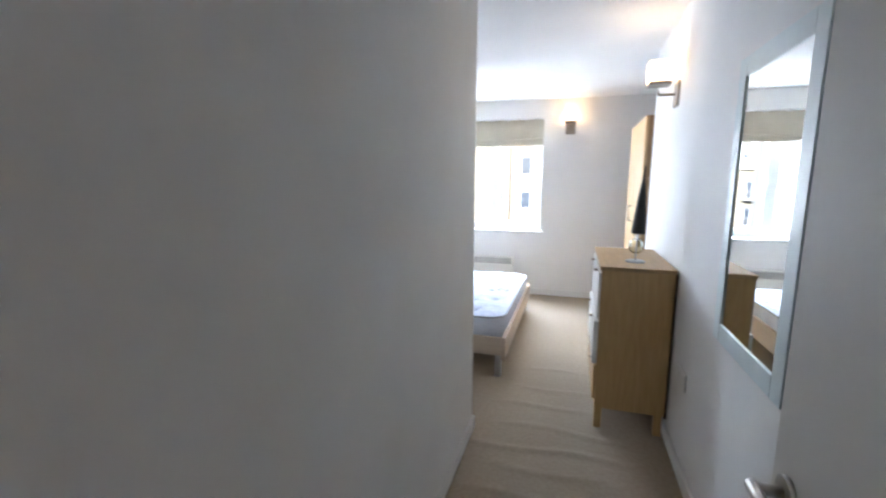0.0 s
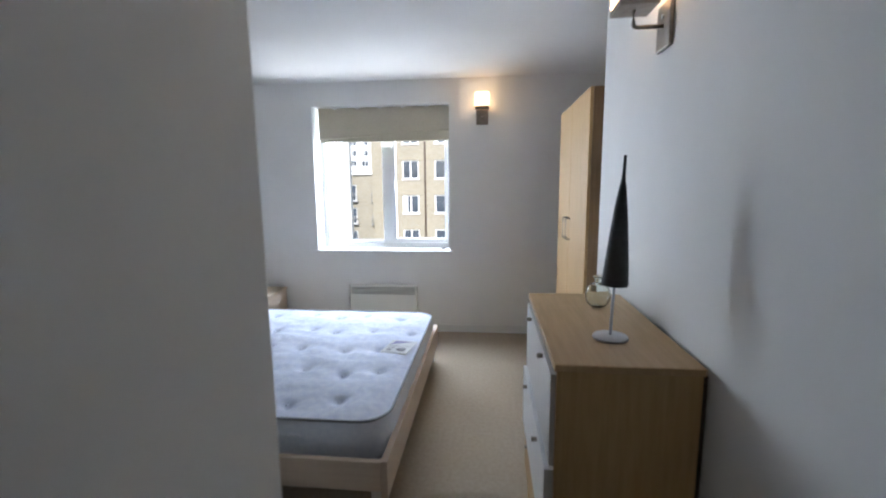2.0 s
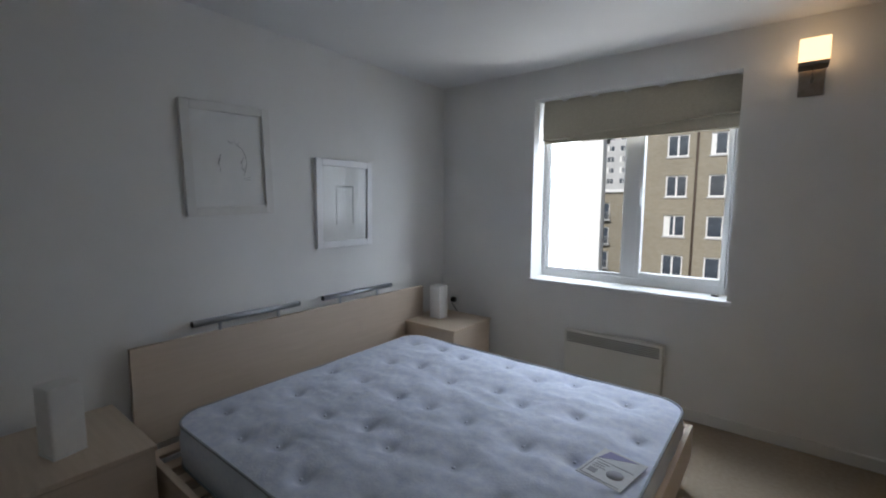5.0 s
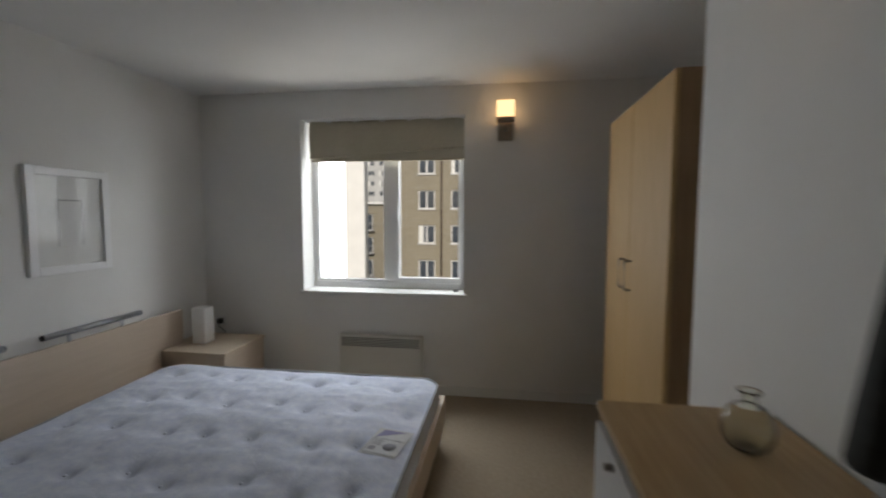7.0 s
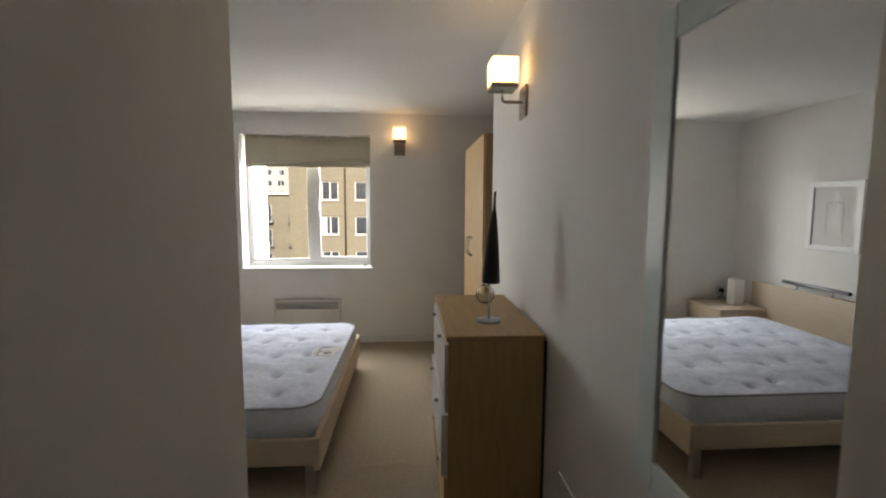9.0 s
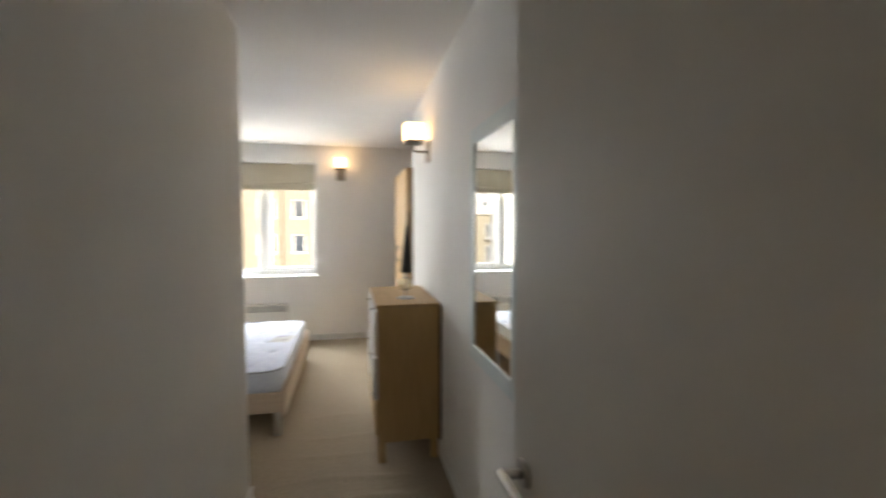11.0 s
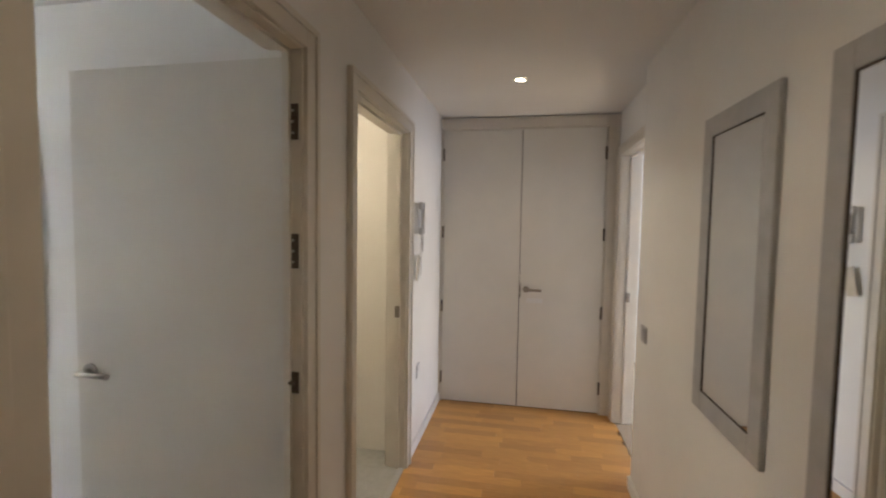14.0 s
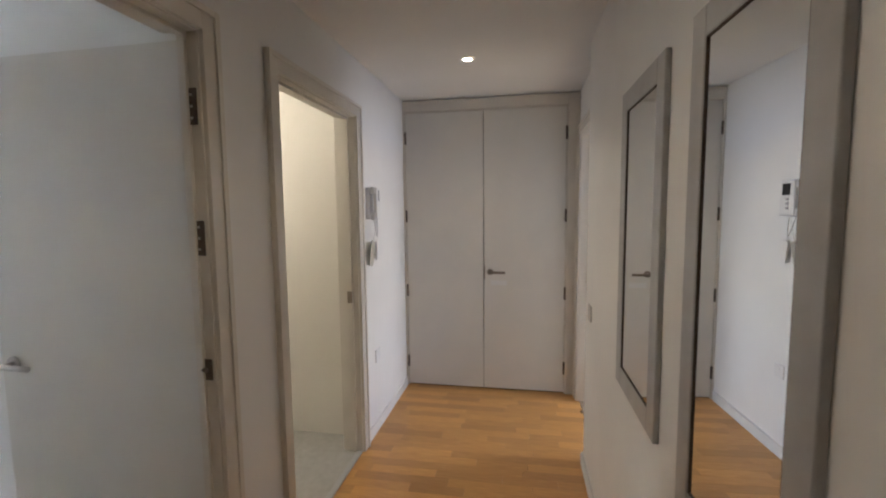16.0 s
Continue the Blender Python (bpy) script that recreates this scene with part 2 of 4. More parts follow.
# ---- mesh helpers ----
def add_box(bm, x0, x1, y0, y1, z0, z1, bevel=0.0):
    vs = [bm.verts.new(p) for p in ((x0, y0, z0), (x1, y0, z0), (x1, y1, z0), (x0, y1, z0), (x0, y0, z1), (x1, y0, z1), (x1, y1, z1), (x0, y1, z1))]
    fs = [bm.faces.new([vs[i] for i in q]) for q in ((3, 2, 1, 0), (4, 5, 6, 7), (0, 1, 5, 4), (1, 2, 6, 5), (2, 3, 7, 6), (3, 0, 4, 7))]
    if bevel:
        edges = list({e for f in fs for e in f.edges})
        bmesh.ops.bevel(bm, geom=edges, offset=bevel, segments=2, profile=0.5, affect="EDGES", clamp_overlap=True)
    return bm


def box(x0, x1, y0, y1, z0, z1, bevel=0.0):
    return add_box(bmesh.new(), x0, x1, y0, y1, z0, z1, bevel)


def boxes(*rows, bevel=0.0):
    bm = bmesh.new()
    for r in rows:
        add_box(bm, *r, bevel)
    return bm


def tube(points, r, sides=12, caps=True, bm=None, radii=None):
    """A tube along a line of points."""
    bm = bm or bmesh.new()
    pts = [Vector(p) for p in points]
    rings = []
    for i, p in enumerate(pts):
        d = (pts[min(i + 1, len(pts) - 1)] - pts[max(i - 1, 0)]).normalized()
        side = d.cross(Vector((0, 0, 1)))
        if side.length < 1e-3:
            side = Vector((1, 0, 0))
        side.normalize()
        up = side.cross(d)
        rr = radii[i] if radii else r
        rings.append([bm.verts.new(p + (side * math.cos(a) + up * math.sin(a)) * rr) for a in (2 * math.pi * k / sides for k in range(sides))])
    for a, b in zip(rings, rings[1:]):
        for k in range(sides):
            f = bm.faces.new((a[k], a[(k + 1) % sides], b[(k + 1) % sides], b[k]))
            f.smooth = True
    if caps:
        bm.faces.new(rings[0][::-1])
        bm.faces.new(rings[-1])
    bmesh.ops.recalc_face_normals(bm, faces=bm.faces)
    return bm


def lathe(profile, sides=32):
    """A solid of revolution about z from (radius, height) pairs."""
    bm = bmesh.new()
    rings = []
    for r, z in profile:
        rings.append([bm.verts.new((r * math.cos(2 * math.pi * k / sides), r * math.sin(2 * math.pi * k / sides), z)) for k in range(sides)] if r > 1e-6 else [bm.verts.new((0, 0, z))])
    for a, b in zip(rings, rings[1:]):
        for k in range(sides):
            j = (k + 1) % sides
            if len(a) == 1 and len(b) == 1:
                continue
            q = (a[0], b[j], b[k]) if len(a) == 1 else (a[k], a[j], b[0]) if len(b) == 1 else (a[k], a[j], b[j], b[k])
            bm.faces.new(q).smooth = True
    bmesh.ops.recalc_face_normals(bm, faces=bm.faces)
    return bm


def mesh_of(name, bm, mat):
    me = bpy.data.meshes.new(name)
    bm.to_mesh(me)
    bm.free()
    me.materials.append(mat)
    return me


def part(name, bm, mat, parent, label=""):
    ob = new(name, mesh_of(name, bm, mat))
    ob.parent = parent
    if label:
        tagged(ob, label)
    return ob


def thing(name, m, label, category, group="", kind=""):
    ob = new(name)
    ob.empty_display_size = 0.1
    ob.matrix_basis = m
    return tagged(ob, label, category, group, kind)


def solid(name, bm, mat, label, category, kind="structure", m=None, group=""):
    ob = new(name, mesh_of(name, bm, mat))
    if m is not None:
        ob.matrix_basis = m
    return tagged(ob, label, category, group, kind)


# ---- plan ----
H = 2.40          # ceiling
WY = 6.13         # window wall
LX = -1.862        # headboard wall
RX = 1.287         # mirror wall
RE = 4.352         # where the mirror wall ends and the wardrobe niche begins
PX, PY = 0.216, 2.912   # end of the entry partition
HY = 0.47         # hall side of the bedroom's door wall
HT = 0.58         # room side of it
SY = -0.865       # hall's south wall
SY2 = -0.94       # its recessed end
CX = 3.37         # cupboard front
BASE = -10.0      # street level

# ---- setting: floors, ceilings, walls ----
nx, ny = 150, 260
bm = bmesh.new()
fx0, fx1, fy0, fy1 = LX - 0.1, 1.95, 0.50, WY + 0.1
creases = [(2.42, 0.55, 0.30, 0.009, 0.05), (2.62, 0.72, 0.33, 0.008, -0.06), (2.80, 0.62, 0.40, 0.010, 0.03), (3.02, 0.70, 0.34, 0.007, -0.04),
           (3.28, 0.60, 0.30, 0.007, 0.06), (3.52, 0.66, 0.26, 0.005, -0.03), (2.28, 0.80, 0.22, 0.008, 0.09), (2.15, 0.60, 0.25, 0.006, -0.05), (3.85, 0.62, 0.22, 0.004, 0.03)]
ys = sorted([fy0 + (fy1 - fy0) * j / 110 for j in range(111)] + [2.0 + 2.1 * j / 150 for j in range(151)])
grid = []
for y in ys:
    row = []
    for i in range(nx + 1):
        x = fx0 + (fx1 - fx0) * i / nx
        z = 0.0
        for cy, cx, cw, ch, tilt in creases:
            d = (y - cy - tilt * (x - cx) - 0.018 * math.sin(9 * x + 7 * cy)) / 0.026
            if abs(d) < 4:
                z += ch * math.exp(-d * d) * math.exp(-(((x - cx) / cw) ** 4))
        row.append(bm.verts.new((x, y, z)))
    grid.append(row)
for a, b in zip(grid, grid[1:]):
    for i in range(nx):
        bm.faces.new((a[i], a[i + 1], b[i + 1], b[i])).smooth = True
solid("floor_bedroom", bm, CARPET, "beige cut-pile carpet, rucked into creases near the doorway", "carpet")
solid("floor_slab", box(-2.3, 5.2, -4.2, 6.5, -0.30, -0.03), CONCRETE, "plain concrete slab under the flat", "floor")
solid("floor_bathroom", box(1.40, 2.46, 0.50, 3.0, -0.03, 0.004), VINYL, "plain grey-beige bathroom floor", "floor")
solid("floor_side_room", box(2.30, 4.9, -4.0, -0.96, -0.03, 0.0), CARPET, "beige carpet of the room beyond the hall", "carpet")
solid("ceiling_bedroom", box(LX - 0.2, 2.1, HT - 0.05, WY + 0.25, H, H + 0.2), CEIL, "smooth white painted plaster ceiling", "ceiling")
solid("ceiling_hall", box(-2.0, CX + 0.8, -1.05, HT - 0.052, H, H + 0.2), CEIL, "smooth white painted hall ceiling", "ceiling")
solid("ceiling_bathroom", box(2.102, 2.6, HT - 0.05, 3.1, H, H + 0.2), CEIL, "plain white ceiling", "ceiling")
solid("ceiling_side_room", box(2.2, 5.0, -4.1, -1.052, H, H + 0.2), CEIL, "plain white ceiling", "ceiling")

WX0, WX1, WZ0, WZ1 = -0.977, 0.338, 0.812, 2.183
solid("wall_window", boxes((LX - 0.15, WX0, WY, WY + 0.30, 0, H), (WX1, 2.1, WY, WY + 0.30, 0, H), (WX0, WX1, WY, WY + 0.30, 0, WZ0 - 0.03), (WX0, WX1, WY, WY + 0.30, WZ1, H)), PAINT, "white painted plaster wall around the window", "wall")
solid("wall_headboard", box(LX - 0.15, LX, PY, WY, 0, H), PAINT, "white painted wall behind the bed", "wall")
solid("wall_partition", box(LX - 0.15, PX, HT + 0.002, PY, 0, H), PAINT, "white painted partition with a square outer corner", "wall")
solid("wall_mirror_side", box(RX, RX + 0.10, HT + 0.002, RE, 0, H), PAINT, "white painted wall that carries mirror and wall lamp", "wall")
solid("wall_niche", boxes((RX + 0.10, 2.1, RE - 0.10, RE, 0, H), (2.0, 2.1, RE, WY, 0, H)), PAINT, "white painted wardrobe niche", "wall")
# door wall with two openings
D1L, D1R, D2L, D2R, DT = 0.27, 1.03, 1.46, 2.285, 2.052
solid("wall_hall_north", boxes((-2.0, D1L - 0.02, HY, HT, 0, H), (D1R + 0.02, 1.16, HY, 0.532, 0, H), (1.16, D2L - 0.02, HY, HT, 0, H), (D2R + 0.02, CX + 0.06, HY, HT, 0, H), (D1L - 0.02, D1R + 0.02, HY, HT, DT + 0.02, H), (D2L - 0.02, D2R + 0.02, HY, HT, DT + 0.02, H)), PAINT, "white painted hall wall with two doorways", "wall")
solid("wall_hall_south", boxes((-2.0, 2.36, -1.06, SY, 0, H)), PAINT, "cream-white painted hall wall with two mirrors", "wall")
D3L, D3R = 2.46, 3.24
solid("wall_hall_recess", boxes((2.36, D3L - 0.02, -1.06, SY2, 0, H), (D3R + 0.02, CX + 0.06, -1.06, SY2, 0, H), (D3L - 0.02, D3R + 0.02, -1.06, SY2, DT + 0.02, H)), PAINT, "white painted wall around the side room doorway", "wall")
solid("wall_hall_west", box(-2.12, -2.0, -1.06, HT, 0, H), PAINT, "plain white end wall", "wall")
solid("wall_hall_east", boxes((CX + 0.06, CX + 0.16, -1.06, -0.86, 0, H), (CX + 0.06, CX + 0.16, 0.46, HT, 0, H), (CX + 0.06, CX + 0.16, -0.86, 0.46, 2.32, H), (CX + 0.75, CX + 0.85, -1.06, HT, 0, H)), PAINT, "white painted end wall around the cupboard", "wall")
solid("wall_bathroom", boxes((2.46, 2.56, HT + 0.002, 3.0, 0, H), (RX + 0.102, 2.56, 3.0, 3.1, 0, H)), CREAM, "cream painted bathroom walls", "wall")
# side room with a window in its south wall
solid("wall_side_room", boxes((2.16, 2.28, -4.0, -1.062, 0, H), (2.16, 2.5, -4.12, -4.0, 0, H), (3.7, 5.02, -4.12, -4.0, 0, H), (2.5, 3.7, -4.12, -4.0, 0, 0.9), (2.5, 3.7, -4.12, -4.0, 2.1, H), (4.9, 5.02, -4.0, -0.96, 0, H), (CX + 0.062, 4.9, -1.06, -0.96, 0, H)), PAINT, "plain white walls of the side room", "wall")


def skirting(name, x0, x1, y0, y1, mat=SKIRT):
    solid(name, box(x0, x1, y0, y1, 0.0, 0.075, 0.004), mat, "white painted skirting board", "skirting board")


T = 0.014
skirting("baseboard_window", LX, 2.0, WY - T, WY)
skirting("baseboard_headboard", LX, LX + T, PY, WY - T)
skirting("baseboard_partition", LX + T, PX, PY, PY + T)
skirting("baseboard_entry", PX, PX + T, HT + 0.08, PY + T)
skirting("baseboard_mirror", RX - T, RX, HT + 0.08, RE)
skirting("baseboard_hall_north", 2.375, CX - 0.02, HY - T, HY)
skirting("baseboard_hall_middle", 1.125, 1.37, HY - T, HY)
skirting("baseboard_hall_west", -2.0, 0.19, HY - T, HY)
skirting("baseboard_hall_south", -2.0, 2.36, SY, SY + T)
skirting("baseboard_hall_corner", 2.36, 2.374, SY2 + 0.03, SY + T)


def doorway(name, x0, x1, face, back, top, label, out=-1, hung=False):
    """Lining and moulded architrave round an opening in a wall along x; out: the way the hall lies."""
    f = thing(name, pose(0, 0, 0), label, "door frame", kind="structure")
    a, b = sorted((face - 0.002 * -out, back))
    for s, xx in (("lining", (x0 - 0.025, x0)), ("lining", (x1, x1 + 0.025))):
        part(s, box(xx[0], xx[1], a, 0.532 if hung and xx[0] == x1 else b, 0, top + 0.025, 0.002), TRIM, f)
    part("lining_head", box(x0, x1, a, b, top, top + 0.025, 0.002), TRIM, f)
    mid = (a + b) / 2
    part("stop", box(x0, x0 + 0.013, mid - 0.02, mid + 0.005, 0, top, 0.002), TRIM, f)
    part("stop", box(x1 - 0.013, x1, mid - 0.02, mid + 0.005, 0, top, 0.002), TRIM, f)
    part("stop", box(x0 + 0.013, x1 - 0.013, mid - 0.02, mid + 0.005, top - 0.013, top, 0.002), TRIM, f)
    w = 0.072
    for y, o in ((face, out), (back, -out)):
        y0, y1 = sorted((y, y + o * 0.018))
        q0, q1 = sorted((y + o * 0.018, y + o * 0.026))
        part("architrave", boxes((x0 - w - 0.006, x0 - 0.006, y0, y1, 0, top + w + 0.006), (x0 - w - 0.006, x0 - w + 0.016, q0, q1, 0, top + w + 0.006), bevel=0.003), TRIM, f)
        if not (hung and y == back):
            part("architrave", boxes((x1 + 0.006, x1 + w + 0.006, y0, y1, 0, top + w + 0.006), (x1 + w - 0.016, x1 + w + 0.006, q0, q1, 0, top + w + 0.006), bevel=0.003), TRIM, f)
        part("architrave", boxes((x0 - 0.006, x1 + 0.006, y0, y1, top + 0.006, top + w + 0.006), (x0 - w + 0.016, x1 + w - 0.016, q0, q1, top + w - 0.016, top + w + 0.006), bevel=0.003), TRIM, f)
    return f


doorway("door_frame_1", D1L, D1R, HY, HT, DT, "cream painted door frame of the bedroom", hung=True)
f2 = doorway("door_frame_2", D2L, D2R, HY, HT, DT, "cream painted door frame of the bathroom")
f3 = doorway("door_frame_3", D3L, D3R, SY2, -1.06, DT, "cream painted door frame of the side room", out=1)
part("strike_plate", boxes((D2R - 0.0155, D2R - 0.0125, 0.505, 0.535, 0.95, 1.02), (D2R - 0.018, D2R - 0.0125, 0.512, 0.528, 0.965, 1.005)), BRONZE, f2, "dull metal strike plate")
part("strike_plate", boxes((D3R - 0.0155, D3R - 0.0125, -1.02, -0.99, 0.95, 1.02), (D3R - 0.018, D3R - 0.0125, -1.013, -0.997, 0.965, 1.005)), BRONZE, f3, "dull metal strike plate")
solid("trim_threshold_bathroom", box(D2L, D2R, 0.47, 0.505, 0.0, 0.010, 0.003), GREYPLASTIC, "grey metal threshold strip", "threshold strip")
solid("trim_threshold_bedroom", box(D1L, D1R, 0.485, 0.52, 0.0, 0.008, 0.003), STEEL, "metal threshold strip at the carpet edge", "threshold strip")


def lever(parent, x, y, z, out, along, mat=STEEL):
    """A lever handle on a round rose; out: unit vector off the door, along: unit vector of the lever."""
    o, a, c = Vector(out), Vector(along), Vector((x, y, z))
    h = part("door_handle", tube([c, c + o * 0.009], 0.026, 24), mat, parent, "brushed steel lever handle")
    part("neck", tube([c + o * 0.009, c + o * 0.045], 0.0095, 12), mat, h)
    e = c + o * 0.047
    part("lever", tube([e - a * 0.008, e + a * 0.03, e + a * 0.075, e + a * 0.122], 0.0105, 12), mat, h)
    return h


# bedroom door, standing open along the mirror wall; local x runs from hinge to free edge
door = thing("door_1", pose(1.058, 0.527, 0, 0, 0, 89.3), "cream painted flush door, standing open", "door", kind="structure")
part("leaf", box(0.010, 0.862, -0.044, 0.0, 0.008, 2.043, 0.002), GLOSS, door)
lever(door, 0.802, 0.0, 0.962, (0, 1, 0), (-1, 0, 0))
for z in (1.83, 1.425, 0.25):
    k = part("hinge", box(0.006, 0.010, -0.042, -0.002, z - 0.055, z + 0.055), HINGE, door, "dull metal butt hinge")
    part("hinge_leaf", box(-0.048, 0.0, 0.0285, 0.0325, z - 0.055, z + 0.055), HINGE, k)
    part("knuckle", tube([(0.002, 0.012, z - 0.057), (0.002, 0.012, z + 0.057)], 0.009, 10), HINGE, k)
    for sz in (-0.035, 0, 0.035):
        part("screw", tube([(-0.03, 0.032, z + sz), (-0.03, 0.0345, z + sz)], 0.0045, 8), STEEL, k)
k = part("door_closer", box(0.007, 0.0102, -0.036, -0.006, 0.965, 1.035, 0.001), HINGE, door, "concealed chain door closer")
part("closer_link", tube([(0.012, -0.006, 1.0), (-0.004, 0.030, 1.0), (-0.035, 0.040, 1.0)], 0.008, 8), HINGE, k)
part("closer_plate", box(-0.048, -0.015, 0.0285, 0.034, 0.965, 1.035, 0.001), HINGE, k)

# bathroom door, folded back against the bathroom's near side
bdoor = thing("door_2", pose(1.478, 0.575, 0, 0, 0, 91), "cream painted flush bathroom door, open", "door", kind="structure")
part("leaf", box(0.006, 0.77, 0.004, 0.044, 0.008, 2.036, 0.002), GLOSS, bdoor)
lever(bdoor, 0.71, 0.004, 1.0, (0, -1, 0), (-1, 0, 0))

# double cupboard at the end of the hall
cup = thing("hall_cupboard", pose(CX, 0, 0), "cream painted double cupboard with flush doors, closed", "cupboard", kind="structure")
CY0, CY1, CM, CT = -0.842, 0.449, -0.195, 2.295
part("frame", boxes((0.005, 0.10, CY0 - 0.028, CY0 - 0.003, 0, CT + 0.03), (0.005, 0.10, CY1 + 0.003, CY1 + 0.021, 0, CT + 0.03), (0.005, 0.10, CY0 - 0.003, CY1 + 0.003, CT + 0.003, CT + 0.03)), TRIM, cup)
part("architrave", boxes((-0.012, 0.06, SY2 + 0.001, CY0 - 0.012, 0, H - 0.008), (-0.018, -0.012, SY2 + 0.001, SY2 + 0.03, 0, H - 0.008), bevel=0.003), TRIM, cup)
part("architrave", boxes((-0.012, 0.06, CY1 + 0.004, HY - 0.001, 0, CT + 0.01), bevel=0.002), TRIM, cup)
part("architrave", boxes((-0.012, 0.06, CY0 - 0.012, HY - 0.001, CT + 0.012, H - 0.008), (-0.018, -0.012, CY0 - 0.012, HY - 0.001, H - 0.03, H - 0.008), bevel=0.003), TRIM, cup)
# dark sheet added close behind the doors, so their gaps read as shaded
part("gap_backing", box(0.042, 0.05, CY0, CY1, 0.004, CT + 0.003), BACKBOARD, cup, "dark sheet that puts shade into the door gaps")
for y0, y1, hy in ((CY0, CM - 0.003, CY0), (CM + 0.003, CY1, CY1)):
    dl = part("door", box(0.0, 0.038, y0, y1, 0.012, CT, 0.002), GLOSS, cup)
    for z in (0.215, 0.83, 1.455, 2.095):
        s = -1 if hy == CY0 else 1
        part("hinge", tube([(-0.006, hy + s * 0.001, z - 0.05), (-0.006, hy + s * 0.001, z + 0.05)], 0.0085, 10), HINGE, dl, "dark metal butt hinge")
    if hy == CY0:
        lever(dl, 0.0, CM - 0.055, 0.995, (-1, 0, 0), (0, -1, 0), BRONZE)
        part("smudge_plate", box(-0.0012, 0.001, CM - 0.19, CM - 0.06, 0.885, 0.925, 0.0005), PLASTIC, dl, "faint pale label strip")
        part("lock_plate", box(-0.0015, 0.001, CM - 0.012, CM - 0.004, 0.93, 1.05), BRONZE, dl)

# ---- window ----
win = thing("window_1", pose(0, 6.33, 0), "white plastic casement window with a centre mullion", "window", kind="structure")
fy = (0.0, 0.065)
part("window_frame", boxes((WX0, WX0 + 0.032, *fy, WZ0, WZ1), (WX1 - 0.03, WX1, *fy, WZ0, WZ1), (WX0 + 0.032, WX1 - 0.03, *fy, WZ0, WZ0 + 0.05), (WX0 + 0.032, WX1 - 0.03, *fy, WZ1 - 0.05, WZ1), (-0.345, -0.252, 0.0, 0.065, WZ0 + 0.05, WZ1 - 0.05), bevel=0.004), PVC, win)
for a, b, q in ((WX0 + 0.032, -0.345, 0.012), (-0.252, WX1 - 0.03, 0.034)):
    y0 = -0.014 if q > 0.02 else 0.012
    s = part("sash", boxes((a + 0.002, a + q, y0, 0.05, WZ0 + 0.052, WZ1 - 0.052), (b - q, b - 0.002, y0, 0.05, WZ0 + 0.052, WZ1 - 0.052), (a + q, b - q, y0, 0.05, WZ0 + 0.052, WZ0 + 0.06 + q), (a + q, b - q, y0, 0.05, WZ1 - 0.06 - q, WZ1 - 0.052), bevel=0.003), PVC, win)
    p = part("pane", box(a + q, b - q, 0.024, 0.028, WZ0 + 0.06 + q, WZ1 - 0.06 - q), GLASS, s)
    p.visible_shadow = False
    if q > 0.02:
        hd = part("sash_handle", boxes((a + 0.006, a + 0.030, -0.024, -0.014, 1.38, 1.45), (a + 0.010, a + 0.026, -0.040, -0.024, 1.39, 1.52), bevel=0.003), PVC, s, "white window handle")
part("window_sill", box(WX0 - 0.025, WX1 + 0.03, -0.225, 0.0, WZ0 - 0.028, WZ0, 0.006), SKIRT, win, "white painted sill board")
part("sill_catch", box(0.245, 0.285, -0.10, -0.085, WZ0, WZ0 + 0.012, 0.002), BLACKPLASTIC, win, "small black window catch")

# roman blind
bl = thing("roman_blind", pose(0, 6.225, 0), "grey-green fabric roman blind, drawn up and hanging askew", "blind")
bm = bmesh.new()
n = 40
def blind_sheet(bm, x0, x1, zt, zl, zr, y, bow, th=0.006):
    rows = 10
    for off, flip in ((0, False), (th, True)):
        g = []
        for j in range(rows + 1):
            v = j / rows
            g.append([bm.verts.new((x0 + (x1 - x0) * i / n, y + off - bow * math.sin(math.pi * v) - 0.004 * math.sin(i * 0.9 + 2 * v), zt + ((zl + (zr - zl) * i / n) - zt) * v)) for i in range(n + 1)])
        for a, b in zip(g, g[1:]):
            for i in range(n):
                q = (a[i], a[i + 1], b[i + 1], b[i])
                bm.faces.new(q if flip else q[::-1]).smooth = True
BL0, BL1 = WX0 + 0.035, WX1 - 0.006
blind_sheet(bm, BL0, BL1, 2.181, 1.885, 1.955, 0.0, 0.012)
part("front_fold", bm, FABRIC, bl)
bm = bmesh.new()
blind_sheet(bm, BL0 + 0.004, BL1 - 0.004, 2.15, 1.865, 1.865, 0.016, 0.006)
part("back_fold", bm, FABRIC, bl)
part("batten", tube([(BL0, -0.008, 1.887), (BL1, -0.008, 1.957)], 0.007, 8), FABRIC, bl)
part("batten", tube([(BL0 + 0.005, 0.012, 1.866), (BL1 - 0.005, 0.012, 1.866)], 0.007, 8), FABRIC, bl)
part("headrail", box(BL0, BL1, 0.002, 0.05, 2.150, WZ1, 0.003), SKIRT, bl)
part("cord", tube([(BL1 - 0.03, 0.03, 2.15), (BL1 - 0.028, 0.032, 1.45)], 0.0022, 6), PLASTIC, bl, "thin white pull cord")


